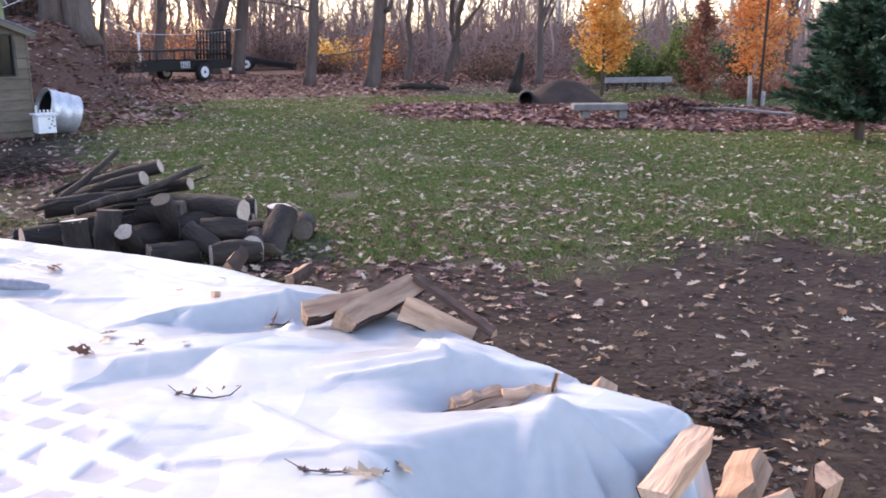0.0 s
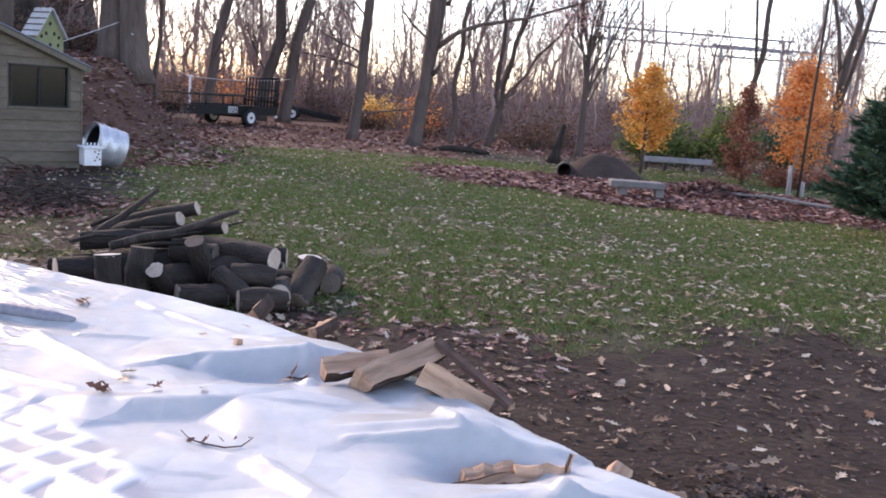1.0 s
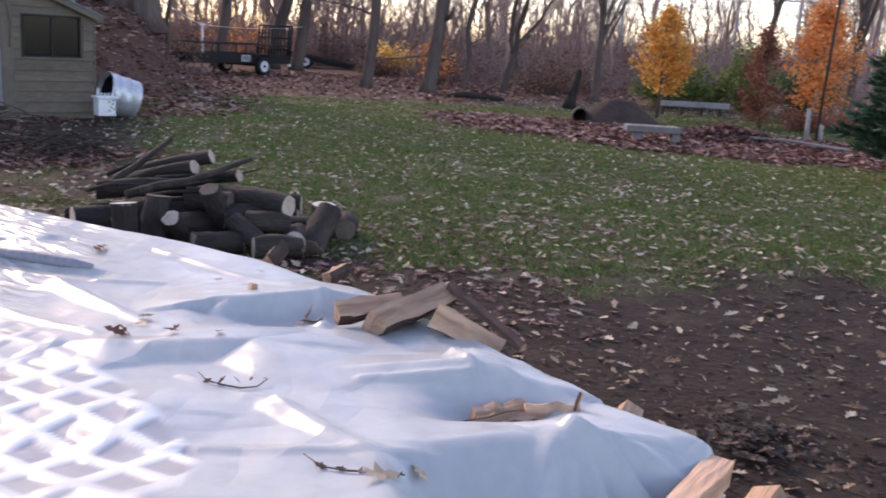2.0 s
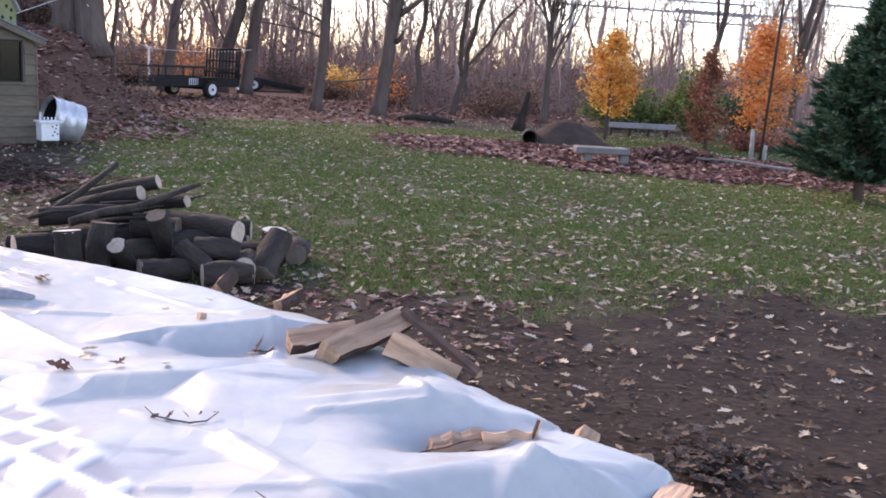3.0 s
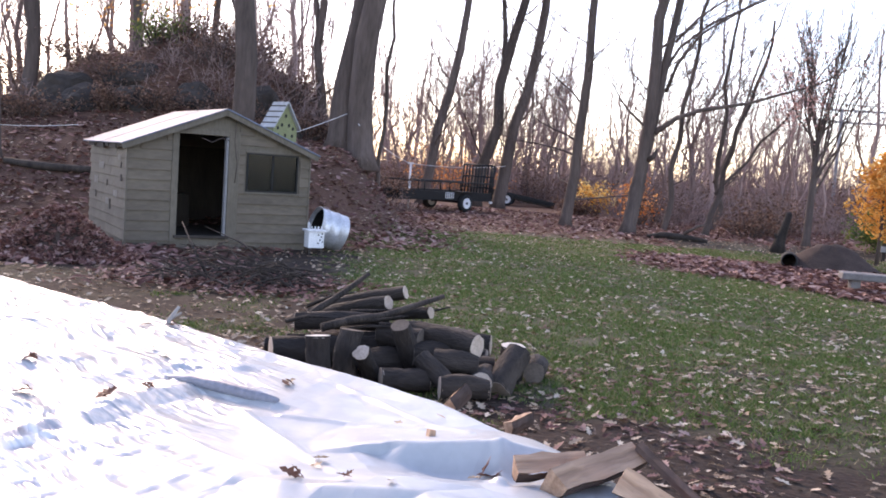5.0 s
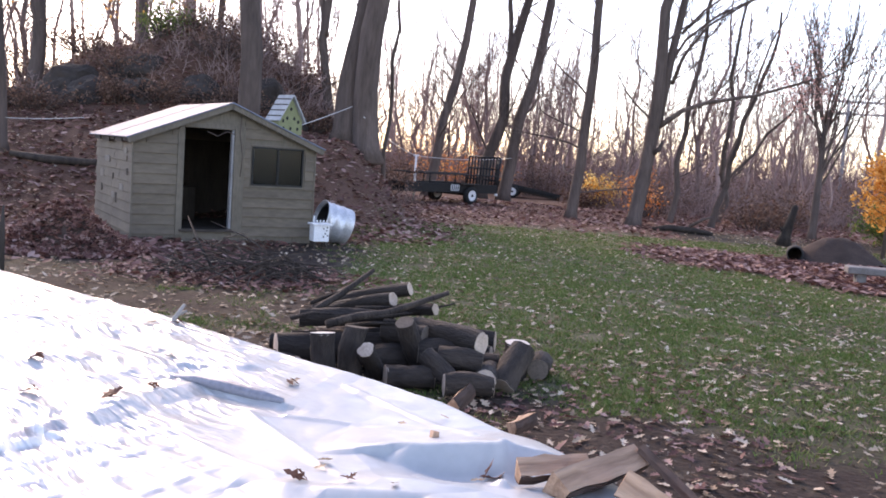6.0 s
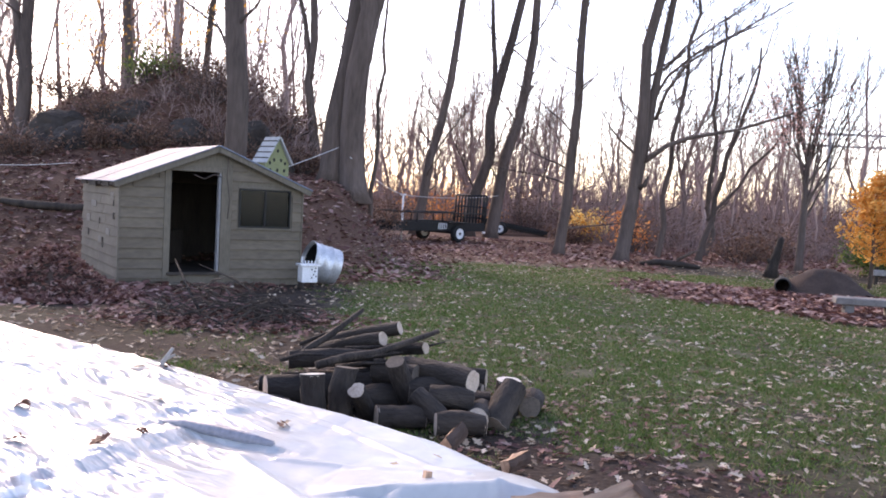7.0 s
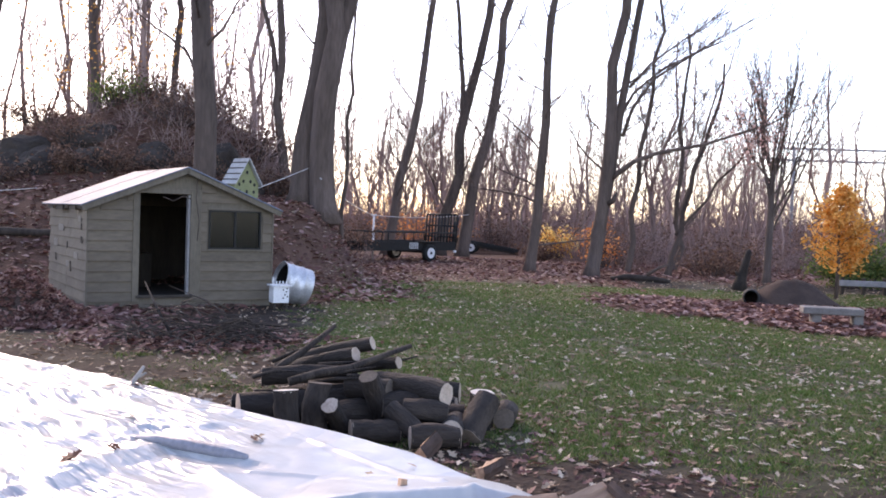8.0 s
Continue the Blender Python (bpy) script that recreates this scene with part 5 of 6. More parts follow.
part("beam", box(-0.3, 1.5, -0.03, 0.03, 0.22, 0.36, 0.01), STEEL, rail)
for k in range(4):
    part("post", box(-0.25 + 0.5 * k, -0.17 + 0.5 * k, 0.031, 0.1, -0.1, 0.42), DARK_WOOD, rail)

# white-barked twin trunks and the straight pole beside the orange tree
for x, y, lx, tall in ((11.2, 16.55, -0.015, 0.62), (11.38, 16.4, 0.015, 0.32)):
    birch = thing("pale_trunk", pose(x, y, height(x, y)), "thin whitewashed trunk beside the orange tree", "tree trunk", "whitewashed trunks")
    rod([(0, 0, -0.1), (lx, 0, tall * 0.5), (lx * 2, 0, tall)], [0.055, 0.045, 0.035], 9, "trunk", BARK_PALE, birch)
pole = thing("pole", pose(11.27, 16.35, height(11.27, 16.35)), "thin straight dark pole leaning slightly", "pole")
rod([(0, 0, -0.2), (0.1, 0, 3.0), (0.15, 0, 4.8)], [0.03, 0.026, 0.022], 8, "shaft", DARK_WOOD, pole)


# ---- railway gantries far off ----
def gantry(x, y, wide, tall, turn_by):
    g = thing("gantry", pose(x, y, height(x, y), 0, 0, turn_by), "grey steel railway gantry beyond the trees", "gantry", "railway gantries")
    for s in (-0.5, 0.5):
        part("mast", box(s * wide - 0.1, s * wide + 0.1, -0.1, 0.1, -0.3, tall), STEEL, g)
    for z in (tall - 0.1, tall - 0.9):
        part("beam", box(-wide / 2 - 0.8, wide / 2 + 0.8, -0.1, 0.1, z, z + 0.14), STEEL, g)
    for k in range(12):
        x0 = -wide / 2 + wide * k / 12
        rod([(x0, 0, tall - 0.8), (x0 + wide / 12, 0, tall - 0.05)], 0.045, 5, "brace", STEEL, g)


gantry(33, 62, 13, 6.9, -6)
gantry(43, 66, 11, 6.6, -6)
gantry(50, 58, 12, 8.0, -6)
for k, (z, y) in enumerate(((6.2, 61), (5.6, 64), (7.2, 60), (5.0, 66))):
    cable((22, y, z), (75, y - 6, z + 0.3), 0.3, 0.03, "thin grey overhead railway wire beyond the trees", 10, STEEL)


# ---- the pile of cut logs ----
def log(a, b, r, seed, label="", group="logs of the pile", taper=0.93, bend=0.0, name="log", face=None):
    """A sawn log from a to b: bark with uneven girth, and two cut faces."""
    rng = random.Random(seed)
    a, b = Vector(a), Vector(b)
    d = b - a
    ob = thing(name, Matrix.Translation(a) @ d.to_track_quat("Z", "X").to_matrix().to_4x4(), label or "dark-barked cut log in the pile on bare soil", "log", group)
    ln, n, k = d.length, 22, 11
    bend = bend or rng.uniform(-0.12, 0.12) * r + rng.choice((0, 0, 0.3)) * r
    V, F = [], []
    for i in range(k):
        t = i / (k - 1)
        for j in range(n):
            w = 6.2832 * j / n
            q = Vector((math.cos(w) * 1.5, math.sin(w) * 1.5, t * 2 + seed))
            rr = r * (1 - (1 - taper) * t) * (1 + 0.17 * noise.noise(q) + 0.09 * noise.noise(q * 3.1) + 0.05 * noise.noise(q * 7))
            V.append((math.cos(w) * rr + bend * math.sin(t * 3.14), math.sin(w) * rr, t * ln))
    for i in range(k - 1):
        for j in range(n):
            F.append((i * n + j, i * n + (j + 1) % n, (i + 1) * n + (j + 1) % n, (i + 1) * n + j))
    link_mesh("bark", V, F, BARK_LOG, ob, True)
    for i, s in ((0, -1), (k - 1, 1)):
        ring = [Vector(V[i * n + j]) for j in range(n)]
        c = sum(ring, Vector()) / n
        tilt = rng.uniform(-0.12, 0.12)
        W = [c + Vector((0, 0, s * 0.004))] + [c + (p - c) * 0.55 + Vector((0, 0, s * 0.004)) for p in ring] + [c + (p - c) * 0.965 + Vector((0, 0, s * 0.003)) for p in ring] + [c + (p - c) * 0.985 - Vector((0, 0, s * 0.012)) for p in ring]
        G = []
        for j in range(n):
            j2 = (j + 1) % n
            G.append((0, 1 + j, 1 + j2) if s > 0 else (0, 1 + j2, 1 + j))
            for q in (1, 1 + n):
                f = (q + j, q + n + j, q + n + j2, q + j2)
                G.append(f if s > 0 else f[::-1])
        link_mesh("cut_face", W, G, face or CUT_WOOD, ob)
    return ob


LONG = "long dark-barked log lying on the pile"
LOGS = [((-1.12, 6.62, 0.14), (-0.2, 6.92, 0.16), 0.115, LONG), ((-1.05, 6.85, 0.12), (-0.1, 7.05, 0.12), 0.11, LONG), ((-1.0, 6.9, 0.32), (-0.3, 6.98, 0.33), 0.07, LONG),
        ((-0.72, 6.2, 0.0), (-0.74, 6.24, 0.35), 0.085, "short log standing upright with a pale sawn top"), ((-0.56, 6.38, 0.0), (-0.53, 6.42, 0.37), 0.09, "dark short log standing upright"),
        ((-0.84, 6.2, 0.02), (-0.72, 6.0, 0.1), 0.08, "short log tipped towards the tarp"), ((-0.36, 6.38, 0.06), (-0.44, 6.2, 0.26), 0.065, "tilted short log with a pale sawn face"),
        ((-0.08, 6.62, 0.1), (-0.2, 6.46, 0.42), 0.075, "dark crooked log propped upright in the pile"),
        ((0.02, 6.28, 0.085), (-0.3, 6.2, 0.085), 0.085, "log lying with its pale face to the tarp"), ((0.16, 6.2, 0.08), (-0.04, 6.32, 0.23), 0.07, "knobby log leaning on another"),
        ((0.1, 6.1, 0.08), (0.43, 6.14, 0.08), 0.078, "log lying at the foot of the pile"),
        ((-0.15, 6.85, 0.3), (0.35, 6.48, 0.3), 0.09, "thick log on top with its sawn end showing"), ((-0.1, 6.55, 0.2), (0.2, 6.6, 0.2), 0.085, ""), ((0.05, 6.42, 0.19), (0.36, 6.4, 0.17), 0.085, ""),
        ((0.5, 6.36, 0.02), (0.66, 6.62, 0.25), 0.1, "thick leaning log with a pale sawn top"), ((0.62, 6.78, 0.0), (0.63, 6.76, 0.27), 0.1, "thick log standing with a bright white sawn top"), ((0.42, 6.55, 0.09), (0.38, 6.25, 0.09), 0.085, ""),
        ((0.84, 6.98, 0.09), (0.79, 6.72, 0.09), 0.09, "log lying alone at the end of the pile"),
        ((-0.92, 7.42, 0.26), (-0.32, 7.08, 0.48), 0.062, LONG), ((-0.97, 7.55, 0.28), (-0.2, 7.33, 0.53), 0.06, LONG), ((-0.5, 7.38, 0.3), (0.01, 7.1, 0.42), 0.052, LONG),
        ((-0.05, 7.4, 0.16), (0.5, 7.3, 0.16), 0.085, LONG), ((-0.6, 7.3, 0.1), (0.1, 7.35, 0.1), 0.1, LONG), ((-0.2, 7.1, 0.1), (0.45, 6.95, 0.1), 0.1, LONG), ((0.1, 6.8, 0.09), (0.5, 6.8, 0.09), 0.09, ""),
        ((-1.38, 6.75, 0.07), (-0.95, 6.45, 0.07), 0.07, "thin log lying half behind the tarp"), ((-0.45, 6.6, 0.1), (-0.05, 6.75, 0.1), 0.1, ""), ((-1.25, 7.15, 0.07), (-0.6, 7.15, 0.07), 0.08, LONG), ((-0.35, 6.75, 0.3), (-0.05, 6.62, 0.3), 0.08, "")]
for i, (a, b, r, lab) in enumerate(LOGS):
    log(a, b, r, i + 1, lab, face=FRESH if i in (3, 15) else WEATHERED if i in (4, 5, 7, 9, 12, 13, 17, 24, 26, 28) else None)
rng = random.Random(350)
for k in range(14):
    a = Vector((rng.uniform(-1.1, -0.25), rng.uniform(6.5, 7.3), rng.uniform(0.3, 0.4)))
    d = Vector((rng.uniform(0.5, 1), rng.uniform(-0.5, 0.5), rng.uniform(-0.15, 0.2))) * rng.uniform(0.3, 0.7)
    s = thing("branch", pose(0, 0, 0), "thin dark stick lying on the log pile", "branch", "branches on the pile")
    rod([a, a + d * 0.5 + Vector((0, 0, rng.uniform(-0.02, 0.03))), a + d], [0.016, 0.013, 0.006], 6, "bough", BARK_LOG, s)
for a, m, b, r in (((-0.98, 6.95, 0.3), (-0.74, 7.15, 0.47), (-0.5, 7.36, 0.66), 0.03), ((-0.75, 6.5, 0.36), (-0.35, 6.78, 0.42), (0.1, 7.2, 0.54), 0.032)):
    s = thing("branch", pose(0, 0, 0), "dark crooked branch lying across the log pile", "branch", "branches on the pile")
    rod([a, Vector(a).lerp(Vector(m), 0.5) + Vector((0.01, 0, 0.02)), m, b], [r, r * 0.95, r * 0.9, r * 0.6], 7, "bough", BARK_LOG, s)


# ---- split firewood at the hem of the tarp ----
def firewood(x, y, z, ln, r, yaw, pitch, roll, seed, angle=100, label="", m=None):
    """A split billet: a wedge of a log with bark on its round side."""
    rng = random.Random(seed)
    ob = thing("firewood", m or pose(x, y, z, 0, pitch, yaw) @ pose(0, 0, 0, roll), label or "freshly split tan firewood with bark on one side", "firewood", "split firewood")
    n, k = 5, 6
    half = radians(angle) / 2
    V, F = [], []
    for i in range(k):
        t = i / (k - 1)
        wob = [0.16 * r * noise.noise(Vector((t * 4, q * 3, seed))) for q in range(3)]
        V.append((t * ln, wob[0] * 2, -r * 0.45 + wob[1]))
        for j in range(n):
            w = -half + 2 * half * j / (n - 1)
            q = r * (0.97 + 0.2 * noise.noise(Vector((t * 3, j * 0.7, seed))))
            V.append((t * ln, math.sin(w) * q, -r * 0.45 + math.cos(w) * q))
    c = n + 1
    for i in range(k - 1):
        a, b = i * c, (i + 1) * c
        F.append((a, b, b + 1, a + 1))
        F.append((a + n, b + n, b, a))
    F.append(tuple(range(c))[::-1])
    F.append(tuple((k - 1) * c + q for q in range(c)))
    G = [(i * c + j, (i + 1) * c + j, (i + 1) * c + j + 1, i * c + j + 1) for i in range(k - 1) for j in range(1, n)]
    link_mesh("wood", V, F, SPLIT_WOOD, ob)
    W = [Vector(v) + Vector((0, 0, 0.004)) for v in V]
    link_mesh("bark", W, G, BARK_CHUNK, ob)
    return ob


def laid(a, b, r, roll, seed, angle=100, label=""):
    """Firewood laid from a to b."""
    a, b = Vector(a), Vector(b)
    d = b - a
    yaw, pitch = math.degrees(math.atan2(d.y, d.x)), -math.degrees(math.atan2(d.z, math.hypot(d.x, d.y)))
    return firewood(0, 0, 0, d.length, r, 0, 0, 0, seed, angle, label, pose(*a, 0, pitch, yaw) @ pose(0, 0, 0, roll))


laid((0.34, 3.26, 0.5), (0.6, 3.3, 0.52), 0.09, 160, 301, 80, "short yellowish split billet lying on the tarp")
laid((0.46, 3.12, 0.5), (0.8, 3.42, 0.525), 0.105, 165, 302, 85, "broad split billet with a weathered grey-tan face")
laid((0.7, 3.14, 0.53), (0.94, 3.05, 0.41), 0.1, 195, 303, 85, "orange-tan split billet sloping off the tarp")
laid((0.82, 3.4, 0.56), (1.02, 3.02, 0.42), 0.038, 60, 304, 70, "thin weathered split stick leaning beside the tarp")
laid((0.67, 2.4, 0.415), (0.84, 2.44, 0.42), 0.085, 160, 305, 90, "reddish split billet sunk in a fold of the tarp")
laid((0.83, 2.42, 0.425), (1.0, 2.4, 0.425), 0.085, 205, 306, 90, "tan split billet sunk in a fold of the tarp")
laid((0.98, 2.38, 0.42), (1.0, 2.38, 0.5), 0.012, 0, 307, 80, "thin splinter standing in the fold of the tarp")
laid((0.12, 4.42, 0.4), (0.2, 4.52, 0.46), 0.07, 90, 308, 90, "pale splintered billet poking from under the tarp")
laid((0.38, 4.08, 0.41), (0.48, 4.16, 0.44), 0.065, 120, 309, 100, "pale billet end poking from under the tarp")
laid((0.02, 3.58, 0.4), (0.035, 3.6, 0.515), 0.03, 200, 310, 80, "tan billet end poking through the tarp")
laid((1.0, 1.76, 0.39), (1.31, 2.05, 0.4), 0.08, 227, 311, 85, "pale split billet with dark bark leaning on the hem")
laid((1.34, 1.97, 0.12), (1.55, 2.14, 0.26), 0.1, 200, 312, 80, "dark-barked billet with a pale split face")
laid((1.2, 1.72, 0.28), (1.46, 1.87, 0.26), 0.1, 190, 313, 85, "tan billet with a red-stained end")
laid((1.42, 1.82, 0.16), (1.55, 1.72, 0.27), 0.08, 20, 314, 110, "dark reddish bark billet on the heap")
laid((1.62, 1.98, 0.03), (1.62, 1.9, 0.3), 0.085, 60, 315, 100, "grey weathered billet standing on the soil")
laid((1.3, 1.55, 0.1), (1.7, 1.8, 0.1), 0.1, 180, 316, 120)
laid((1.1, 1.55, 0.12), (1.4, 1.95, 0.1), 0.1, 170, 317, 120)
laid((1.0, 1.7, 0.07), (1.3, 2.0, 0.07), 0.1, 0, 318, 130)
laid((1.45, 3.08, 0.05), (1.54, 3.16, 0.12), 0.075, 170, 319, 100, "tan billet lying on bare soil beside the heap")
laid((1.56, 2.98, 0.05), (1.7, 2.9, 0.09), 0.08, 190, 320, 100, "brown billet lying on bare soil beside the heap")
laid((1.2, 2.28, 0.28), (1.28, 2.2, 0.4), 0.035, 150, 321, 90, "small reddish chunk at the hem of the tarp")
for i, (a, b) in enumerate([((0.2, 3.9, 0.2), (0.55, 4.05, 0.18)), ((0.5, 3.4, 0.25), (0.9, 3.6, 0.15)), ((0.8, 2.7, 0.25), (1.15, 2.9, 0.12)), ((1.0, 2.4, 0.2), (1.35, 2.6, 0.1)), ((0.6, 3.0, 0.36), (0.95, 3.15, 0.3)), ((0.55, 2.3, 0.36), (0.9, 2.45, 0.36))]):
    laid(a, b, 0.1, 180 + 20 * i, 330 + i, 120)


# ---- leaves and twigs lying on the tarp ----
def oak_leaf(V, F, m, s, rng, plain=False):
    """A lobed leaf, slightly curled."""
    k = len(V)
    if plain:
        c = rng.uniform(0.05, 0.3) * s
        V.extend(m @ Vector(p) for p in ((0, -s, 0), (0.5 * s, -0.15 * s, c), (0.3 * s, 0.6 * s, c * 0.6), (0, s, 0.1 * s), (-0.3 * s, 0.6 * s, c * 0.6), (-0.5 * s, -0.15 * s, c)))
        F.extend(((k, k + 1, k + 2, k + 3), (k, k + 3, k + 4, k + 5)))
        return
    rim = [(0, -1.0, 0), (0.28, -0.55, 1), (0.16, -0.35, 0.4), (0.55, 0.0, 1.6), (0.22, 0.15, 0.4), (0.42, 0.5, 1.2), (0.1, 0.6, 0.2), (0, 1.0, 0.5)]
    full = rim + [(-x, y, c) for x, y, c in rim[-2:0:-1]]
    curl = rng.uniform(0.05, 0.3)
    V.append(m @ Vector((0, 0, 0)))
    for x, y, c in full:
        V.append(m @ Vector((x * s * rng.uniform(0.8, 1.2), y * s, (c * curl * 0.35 + rng.uniform(-0.05, 0.1)) * s)))
    n = len(full)
    F.extend((k, k + 1 + j, k + 1 + (j + 1) % n) for j in range(n))


LEAF_BROWN = leafy("curled_brown_leaf", [(0.0, (0.1, 0.04, 0.03)), (1.0, (0.22, 0.11, 0.075))], 0.1)
for i, (x, y, s, two) in enumerate([(0.26, 3.35, 0.055, 2), (0.2, 3.2, 0.035, 0), (-0.35, 3.26, 0.04, 0), (-0.25, 3.06, 0.03, 1), (-0.09, 3.03, 0.035, 0), (-0.43, 3.06, 0.045, 1), (-0.65, 4.4, 0.05, 0), (-1.7, 3.9, 0.05, 1), (-1.36, 3.9, 0.06, 1), (-1.24, 4.08, 0.04, 1), (-1.32, 4.68, 0.045, 0), (-0.66, 4.36, 0.04, 1), (-1.42, 4.8, 0.035, 0), (-1.55, 5.55, 0.05, 1), (-1.68, 5.5, 0.05, 0), (0.3, 1.92, 0.06, 0), (0.42, 2.0, 0.04, 0), (-0.36, 3.2, 0.03, 0), (-0.1, 3.85, 0.03, 0), (0.08, 4.0, 0.03, 0), (-1.9, 4.4, 0.05, 1), (-0.8, 2.3, 0.03, 0)]):
    rng = random.Random(400 + i)
    V, F = [], []
    oak_leaf(V, F, pose(0, 0, 0.012, rng.uniform(-25, 25), rng.uniform(-25, 25), rng.uniform(0, 360)), s, rng)
    if two:
        oak_leaf(V, F, pose(s * 0.5, 0, 0.02, 40, 20, rng.uniform(0, 360)), s * 0.8, rng)
    if two == 2:
        oak_leaf(V, F, pose(-s * 0.3, 0, 0.04, -60, 30, rng.uniform(0, 360)), s, rng)
    ob = link_mesh("leaf", V, F, LEAF_BROWN if two else LEAF_DRY)
    ob.matrix_world = pose(x, y, on_tarp(x, y))
    tagged(ob, "curled dry brown oak leaf on the white tarp" if two else "pale dry leaf lying on the white tarp", "leaf", "leaves on the tarp")
for i, pts in enumerate([[(-0.15, 2.72), (-0.12, 2.66), (-0.075, 2.625), (-0.02, 2.61), (0.03, 2.615), (0.065, 2.64)], [(0.13, 2.06), (0.17, 2.0), (0.23, 1.965), (0.3, 1.945), (0.37, 1.94)]]):
    sprig = thing("twig", pose(0, 0, 0), "thin dark twig with shrivelled leaves on the white tarp", "twig", "twigs on the tarp")
    line = [Vector((x, y, on_tarp(x, y) + 0.006 + (0.012 if k in (0, len(pts) - 1) else 0))) for k, (x, y) in enumerate(pts)]
    rod(line, [0.0015, 0.0022, 0.003, 0.003, 0.0025, 0.0015][:len(line)], 5, "stem", BARK, sprig)
    rng = random.Random(440 + i)
    for k in range(5):
        V, F = [], []
        p = line[1].lerp(line[-1], k / 4.2)
        oak_leaf(V, F, pose(*p, rng.uniform(-60, 60), rng.uniform(-60, 60), rng.uniform(0, 360)), rng.uniform(0.014, 0.026), rng)
        link_mesh("leaf", V, F, LEAF_BROWN, sprig)


stub = thing("branch", pose(-1.56, 5.62, 0.42), "pale broken branch stub poking up at the tarp's edge", "branch")
rod([(-0.06, 0.02, -0.1), (-0.02, 0.01, 0.08), (0.04, 0.0, 0.17)], [0.018, 0.016, 0.01], 7, "bough", BARK_PALE, stub)
rod([(0.0, 0.01, 0.1), (0.05, 0.02, 0.13)], [0.01, 0.006], 6, "broken_limb", BARK_PALE, stub)

# ---- brush heap and leaf heap by the shed ----
bx, by = -2.35, 10.9
brush = thing("brush_heap", pose(bx, by, height(bx, by)), "heap of dark twigs and branches in front of the shed", "brush heap")
rng = random.Random(500)
V, F = [], []
for k in range(130):
    a, u = rng.random() * 6.28, rng.random() ** 0.6
    p = Vector((math.cos(a) * 1.0 * u, math.sin(a) * 0.7 * u, rng.uniform(0.0, 0.5) * (1.1 - u)))
    w = rng.random() * 6.28
    d = Vector((math.cos(w), math.sin(w), rng.uniform(-0.1, 0.35))).normalized()
    ln = rng.uniform(0.3, 1.0)
    tube(V, F, [p - d * ln * 0.4, p + Vector((0, 0, 0.05)), p + d * ln * 0.6 + Vector((rng.gauss(0, 0.06), rng.gauss(0, 0.06), 0.03))], [rng.uniform(0.006, 0.016), 0.009, 0.003], 5)
link_mesh("tangle", V, F, BARK_LOG, brush)["kind"] = "stuff"
rod([(-0.3, 0.1, 0.05), (-0.6, 0.5, 0.35), (-0.85, 0.9, 0.62)], [0.02, 0.017, 0.008], 6, "bough", BARK_LOG, brush)
rod([(0.3, 0.0, 0.06), (0.7, 0.35, 0.1), (1.1, 0.2, 0.05)], [0.02, 0.017, 0.008], 6, "bough", BARK_LOG, brush)
mound(-5.05, 12.5, 1.05, 0.85, 0.62, MULCH, "heap of raked rusty leaves against the shed wall", "leaf heap", 8, "leaf_heap")


# ---- fallen leaves and grass ----
def leaf_litter(name, label, material, seed, count, spot, size, lift=0.01, plain=False):
    rng = random.Random(seed)
    V, F = [], []
    made = 0
    while made < count:
        x, y = spot(rng)
        if x is None:
            continue
        s = size * rng.uniform(0.6, 1.3)
        oak_leaf(V, F, pose(x, y, height(x, y) + lift + rng.random() * lift, rng.gauss(0, 16), rng.gauss(0, 16), rng.uniform(0, 360)), s, rng, plain)
        made += 1
    return tagged(link_mesh(name, V, F, material), label, "fallen leaves", kind="stuff")


def lawn_spot(rng):
    y = 2.4 + 24 * rng.random() ** 1.05
    x = rng.uniform(-0.5, 1.05) * y + rng.uniform(-1, 1)
    if inside_hem(x, y) > -0.15 or 0.7 * bumpy(x, y, 0.6, 21) + 0.35 * bumpy(x, y, 2.2, 31) < rng.uniform(-0.75, 0.45) or rng.random() < 0.85 * smooth01((7.0 - y) / 3.0):
        return None, None
    return x, y


def bed_spot(rng):
    x, y = rng.uniform(2.5, 15), rng.uniform(9.5, 21)
    return (x, y) if in_bed(x, y) > rng.uniform(0.0, 0.35) else (None, None)


def bank_spot(rng):
    y = rng.uniform(11, 36)
    x = rng.uniform(-0.55, 0.45) * y
    if litter_amount(x, y) < rng.uniform(0.04, 0.9) or in_bed(x, y) > 0:
        return None, None
    return x, y


def heap_spot(rng):
    a, u = rng.random() * 6.28, math.sqrt(rng.random()) * 1.15
    return -5.05 + math.cos(a) * 1.05 * u, 12.5 + math.sin(a) * 0.85 * u


def brush_spot(rng):
    return -2.35 + rng.gauss(0, 0.75), 10.9 + rng.gauss(0, 0.5)


def scrap_spot(rng):
    y = 2.0 + 6 * rng.random()
    x = rng.uniform(0.1, 1.0) * y + rng.uniform(-0.4, 0.4)
    return (x, y) if inside_hem(x, y) < -0.1 and bumpy(x, y, 1.1, 41) > rng.uniform(-0.7, 0.4) else (None, None)


def pile_spot(rng):
    x, y = rng.uniform(0.2, 2.2), rng.uniform(4.2, 7.4)
    return (x, y) if inside_hem(x, y) < -0.1 and rng.random() < 1.3 - 0.5 * abs(x - 0.9 - (y - 5) * 0.1) else (None, None)


leaf_litter("fallen_leaves", "pale tan oak leaves strewn over lawn and soil", LEAF_DRY, 601, 18500, lawn_spot, 0.042)
leaf_litter("fallen_leaves", "rusty leaves covering the far bed", LEAF_RED, 602, 10000, bed_spot, 0.075, 0.03, True)
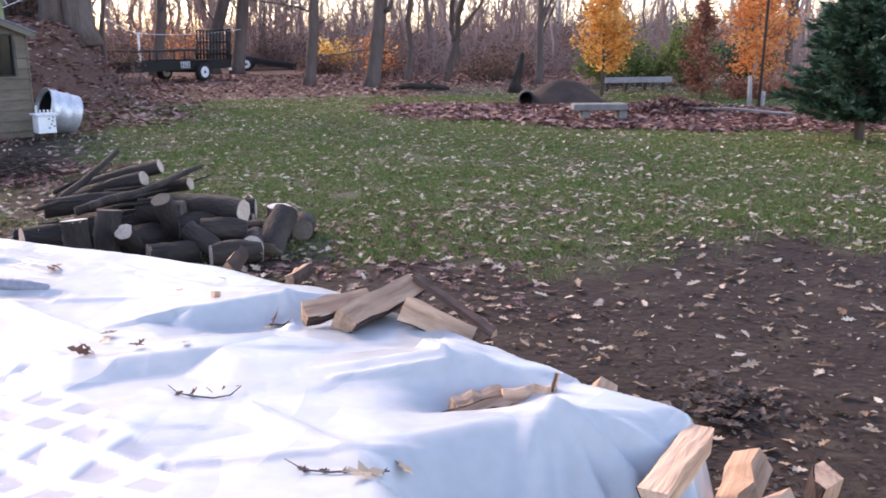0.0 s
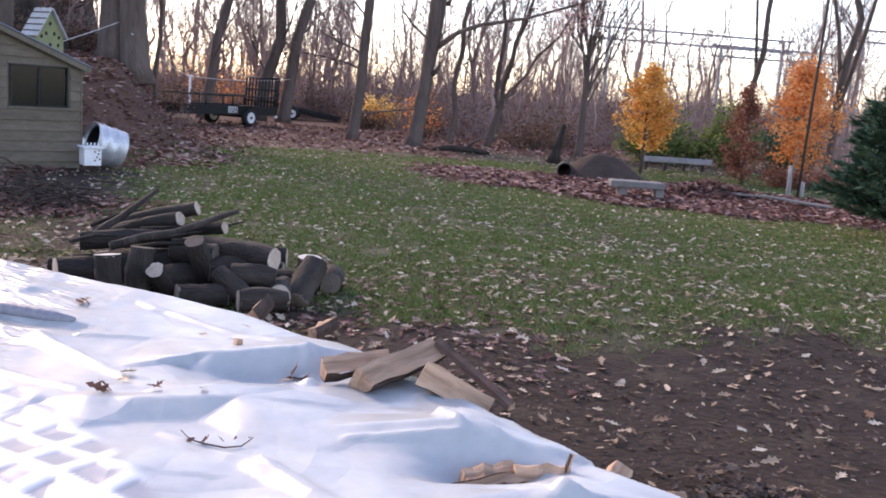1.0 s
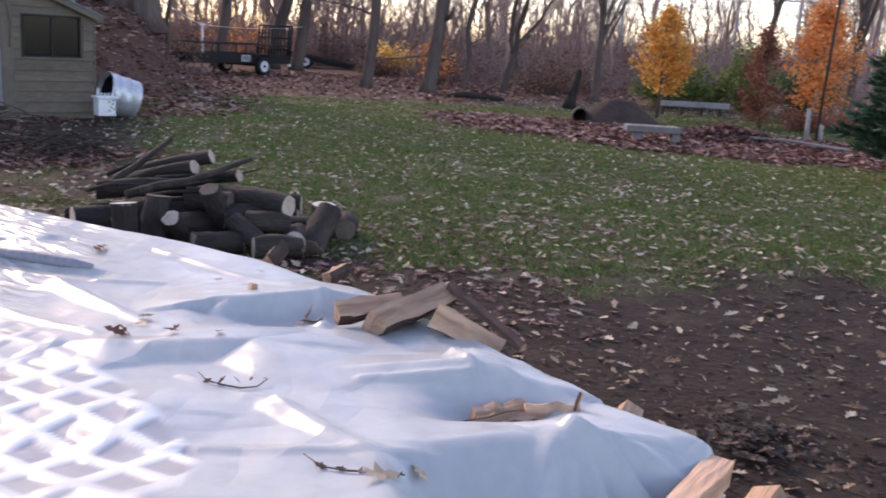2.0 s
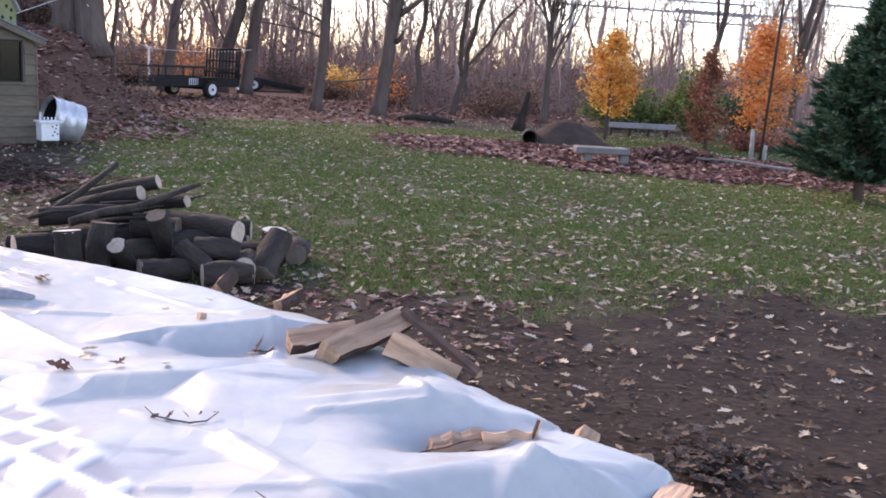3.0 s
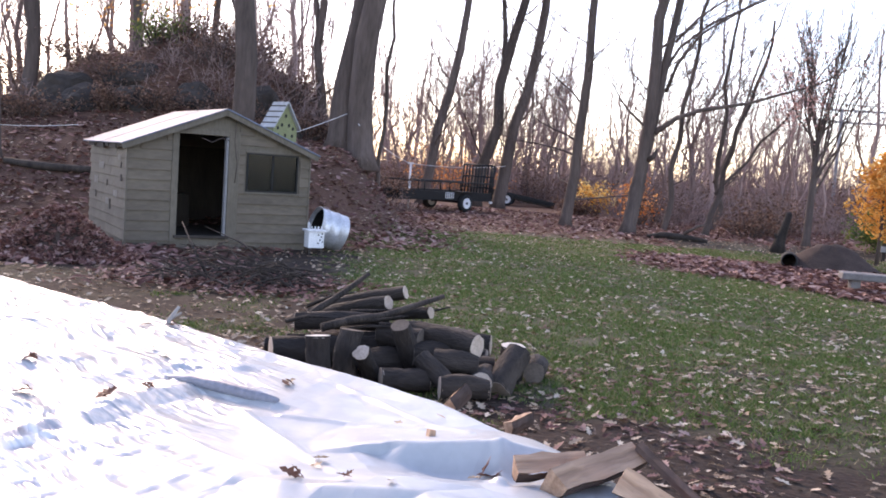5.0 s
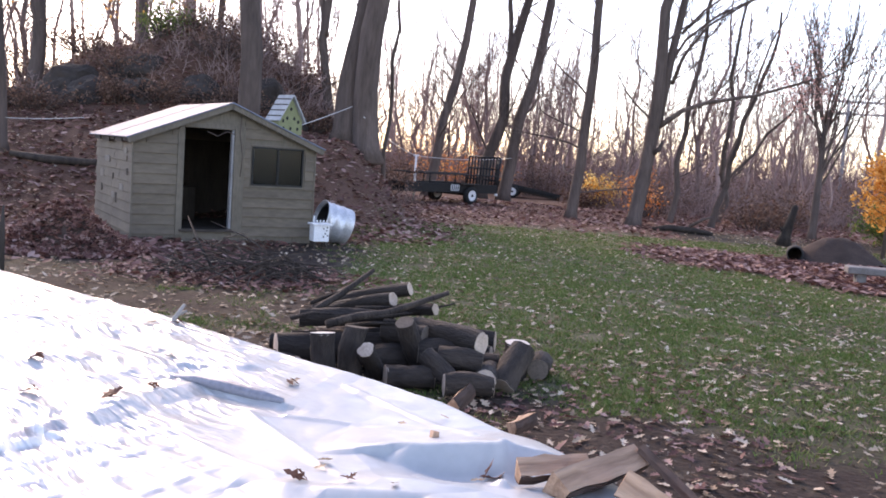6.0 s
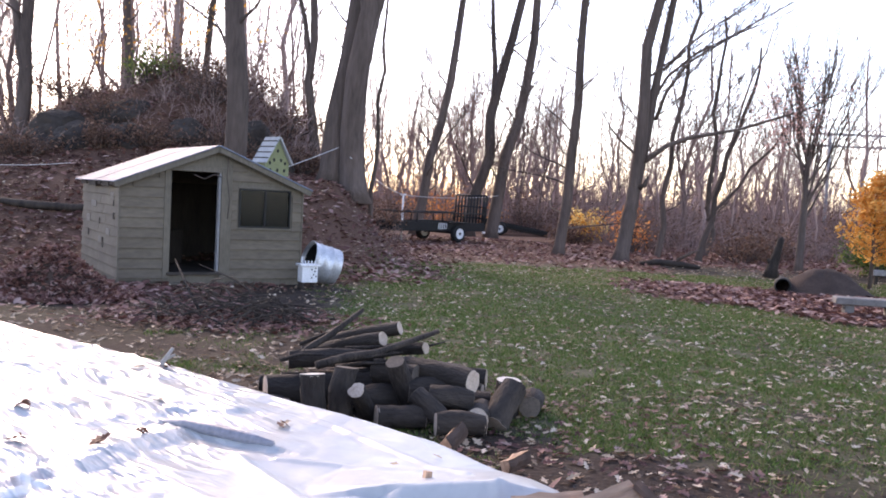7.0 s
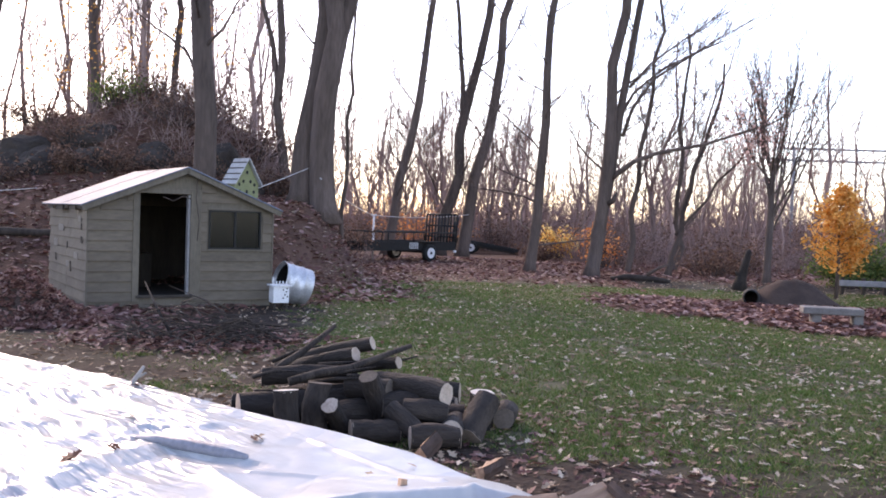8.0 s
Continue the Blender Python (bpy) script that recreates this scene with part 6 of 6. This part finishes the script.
leaf_litter("fallen_leaves", "rusty leaf litter under the trees", LEAF_RED, 603, 17000, bank_spot, 0.085, 0.02, True)
leaf_litter("fallen_leaves", "rusty leaves round the brush heap", LEAF_RED, 604, 1500, brush_spot, 0.06, 0.03)
leaf_litter("fallen_leaves", "brown leaves beside the log pile", LEAF_RED, 605, 420, pile_spot, 0.045)
def clump_spot(rng):
    return 2.0 + rng.gauss(0, 0.14), 3.0 + rng.gauss(0, 0.13)


leaf_litter("fallen_leaves", "small drift of brown leaves on bare soil", LEAF_SOIL, 610, 260, clump_spot, 0.035, 0.02)
leaf_litter("debris", "small brown leaf scraps and bark on bare soil", LEAF_SOIL, 608, 3600, scrap_spot, 0.017, 0.004, True)
leaf_litter("debris", "small pale wood chips and leaf scraps on bare soil", LEAF_DRY, 609, 500, scrap_spot, 0.014, 0.004, True)
rng = random.Random(606)
V, F = [], []
for k in range(4200):
    x, y = heap_spot(rng)
    e = math.hypot((x + 5.05) / 1.05, (y - 12.5) / 0.85)
    z = height(x, y) + 0.62 * (1 - smooth01(e)) + 0.03
    oak_leaf(V, F, pose(x, y, z, rng.gauss(0, 28), rng.gauss(0, 28), rng.uniform(0, 360)), rng.uniform(0.045, 0.08), rng)
for k in range(1300):
    a, u = rng.random() * 6.28, math.sqrt(rng.random())
    x, y = 8.7 + math.cos(a) * 1.5 * u, 15.3 + math.sin(a) * 0.7 * u
    oak_leaf(V, F, pose(x, y, height(x, y) + 0.27 * (1 - smooth01(u)) + 0.03, rng.gauss(0, 28), rng.gauss(0, 28), rng.uniform(0, 360)), rng.uniform(0.05, 0.085), rng, True)
for k in range(60):
    a, u = rng.random() * 6.28, math.sqrt(rng.random())
    p = Vector((8.7 + math.cos(a) * 1.4 * u, 15.3 + math.sin(a) * 0.6 * u, height(8.7, 15.3) + 0.27 * (1 - smooth01(u)) + 0.04))
    d = Vector((rng.gauss(0, 1), rng.gauss(0, 0.5), rng.uniform(-0.1, 0.4))).normalized() * rng.uniform(0.2, 0.5)
    tube(V, F, [p - d * 0.5, p + d * 0.5], [0.01, 0.004], 4)
tagged(link_mesh("fallen_leaves", V, F, LEAF_RED), "rusty leaves and twigs covering the raked heaps", "fallen leaves", kind="stuff")


def grass():
    rng = random.Random(607)
    V, F = [], []
    made = 0
    while made < 76000:
        y = 3.6 + 18.6 * rng.random() ** 1.45
        x = rng.uniform(-0.3, 1.1) * y
        if grass_amount(x, y) * (0.62 + 0.6 * bumpy(x, y, 0.9, 51) + 0.7 * bumpy(x, y, 3, 52)) < rng.uniform(0.04, 0.9) or in_bed(x, y) > 0.15 or inside_hem(x, y) > -0.2:
            continue
        made += 1
        z = height(x, y) - 0.005
        for _ in range(4):
            a = rng.random() * 6.28
            bx, by = x + rng.gauss(0, 0.03), y + rng.gauss(0, 0.03)
            w, h = 0.004 + y * 0.0005, rng.uniform(0.014, 0.042)
            k = len(V)
            V.extend(((bx - math.cos(a) * w, by - math.sin(a) * w, z), (bx + math.cos(a) * w, by + math.sin(a) * w, z), (bx + rng.gauss(0, 0.025), by + rng.gauss(0, 0.025), z + h)))
            F.append((k, k + 1, k + 2))
    return tagged(link_mesh("grass", V, F, BLADE), "short patchy green autumn grass", "grass", kind="stuff")


grass()
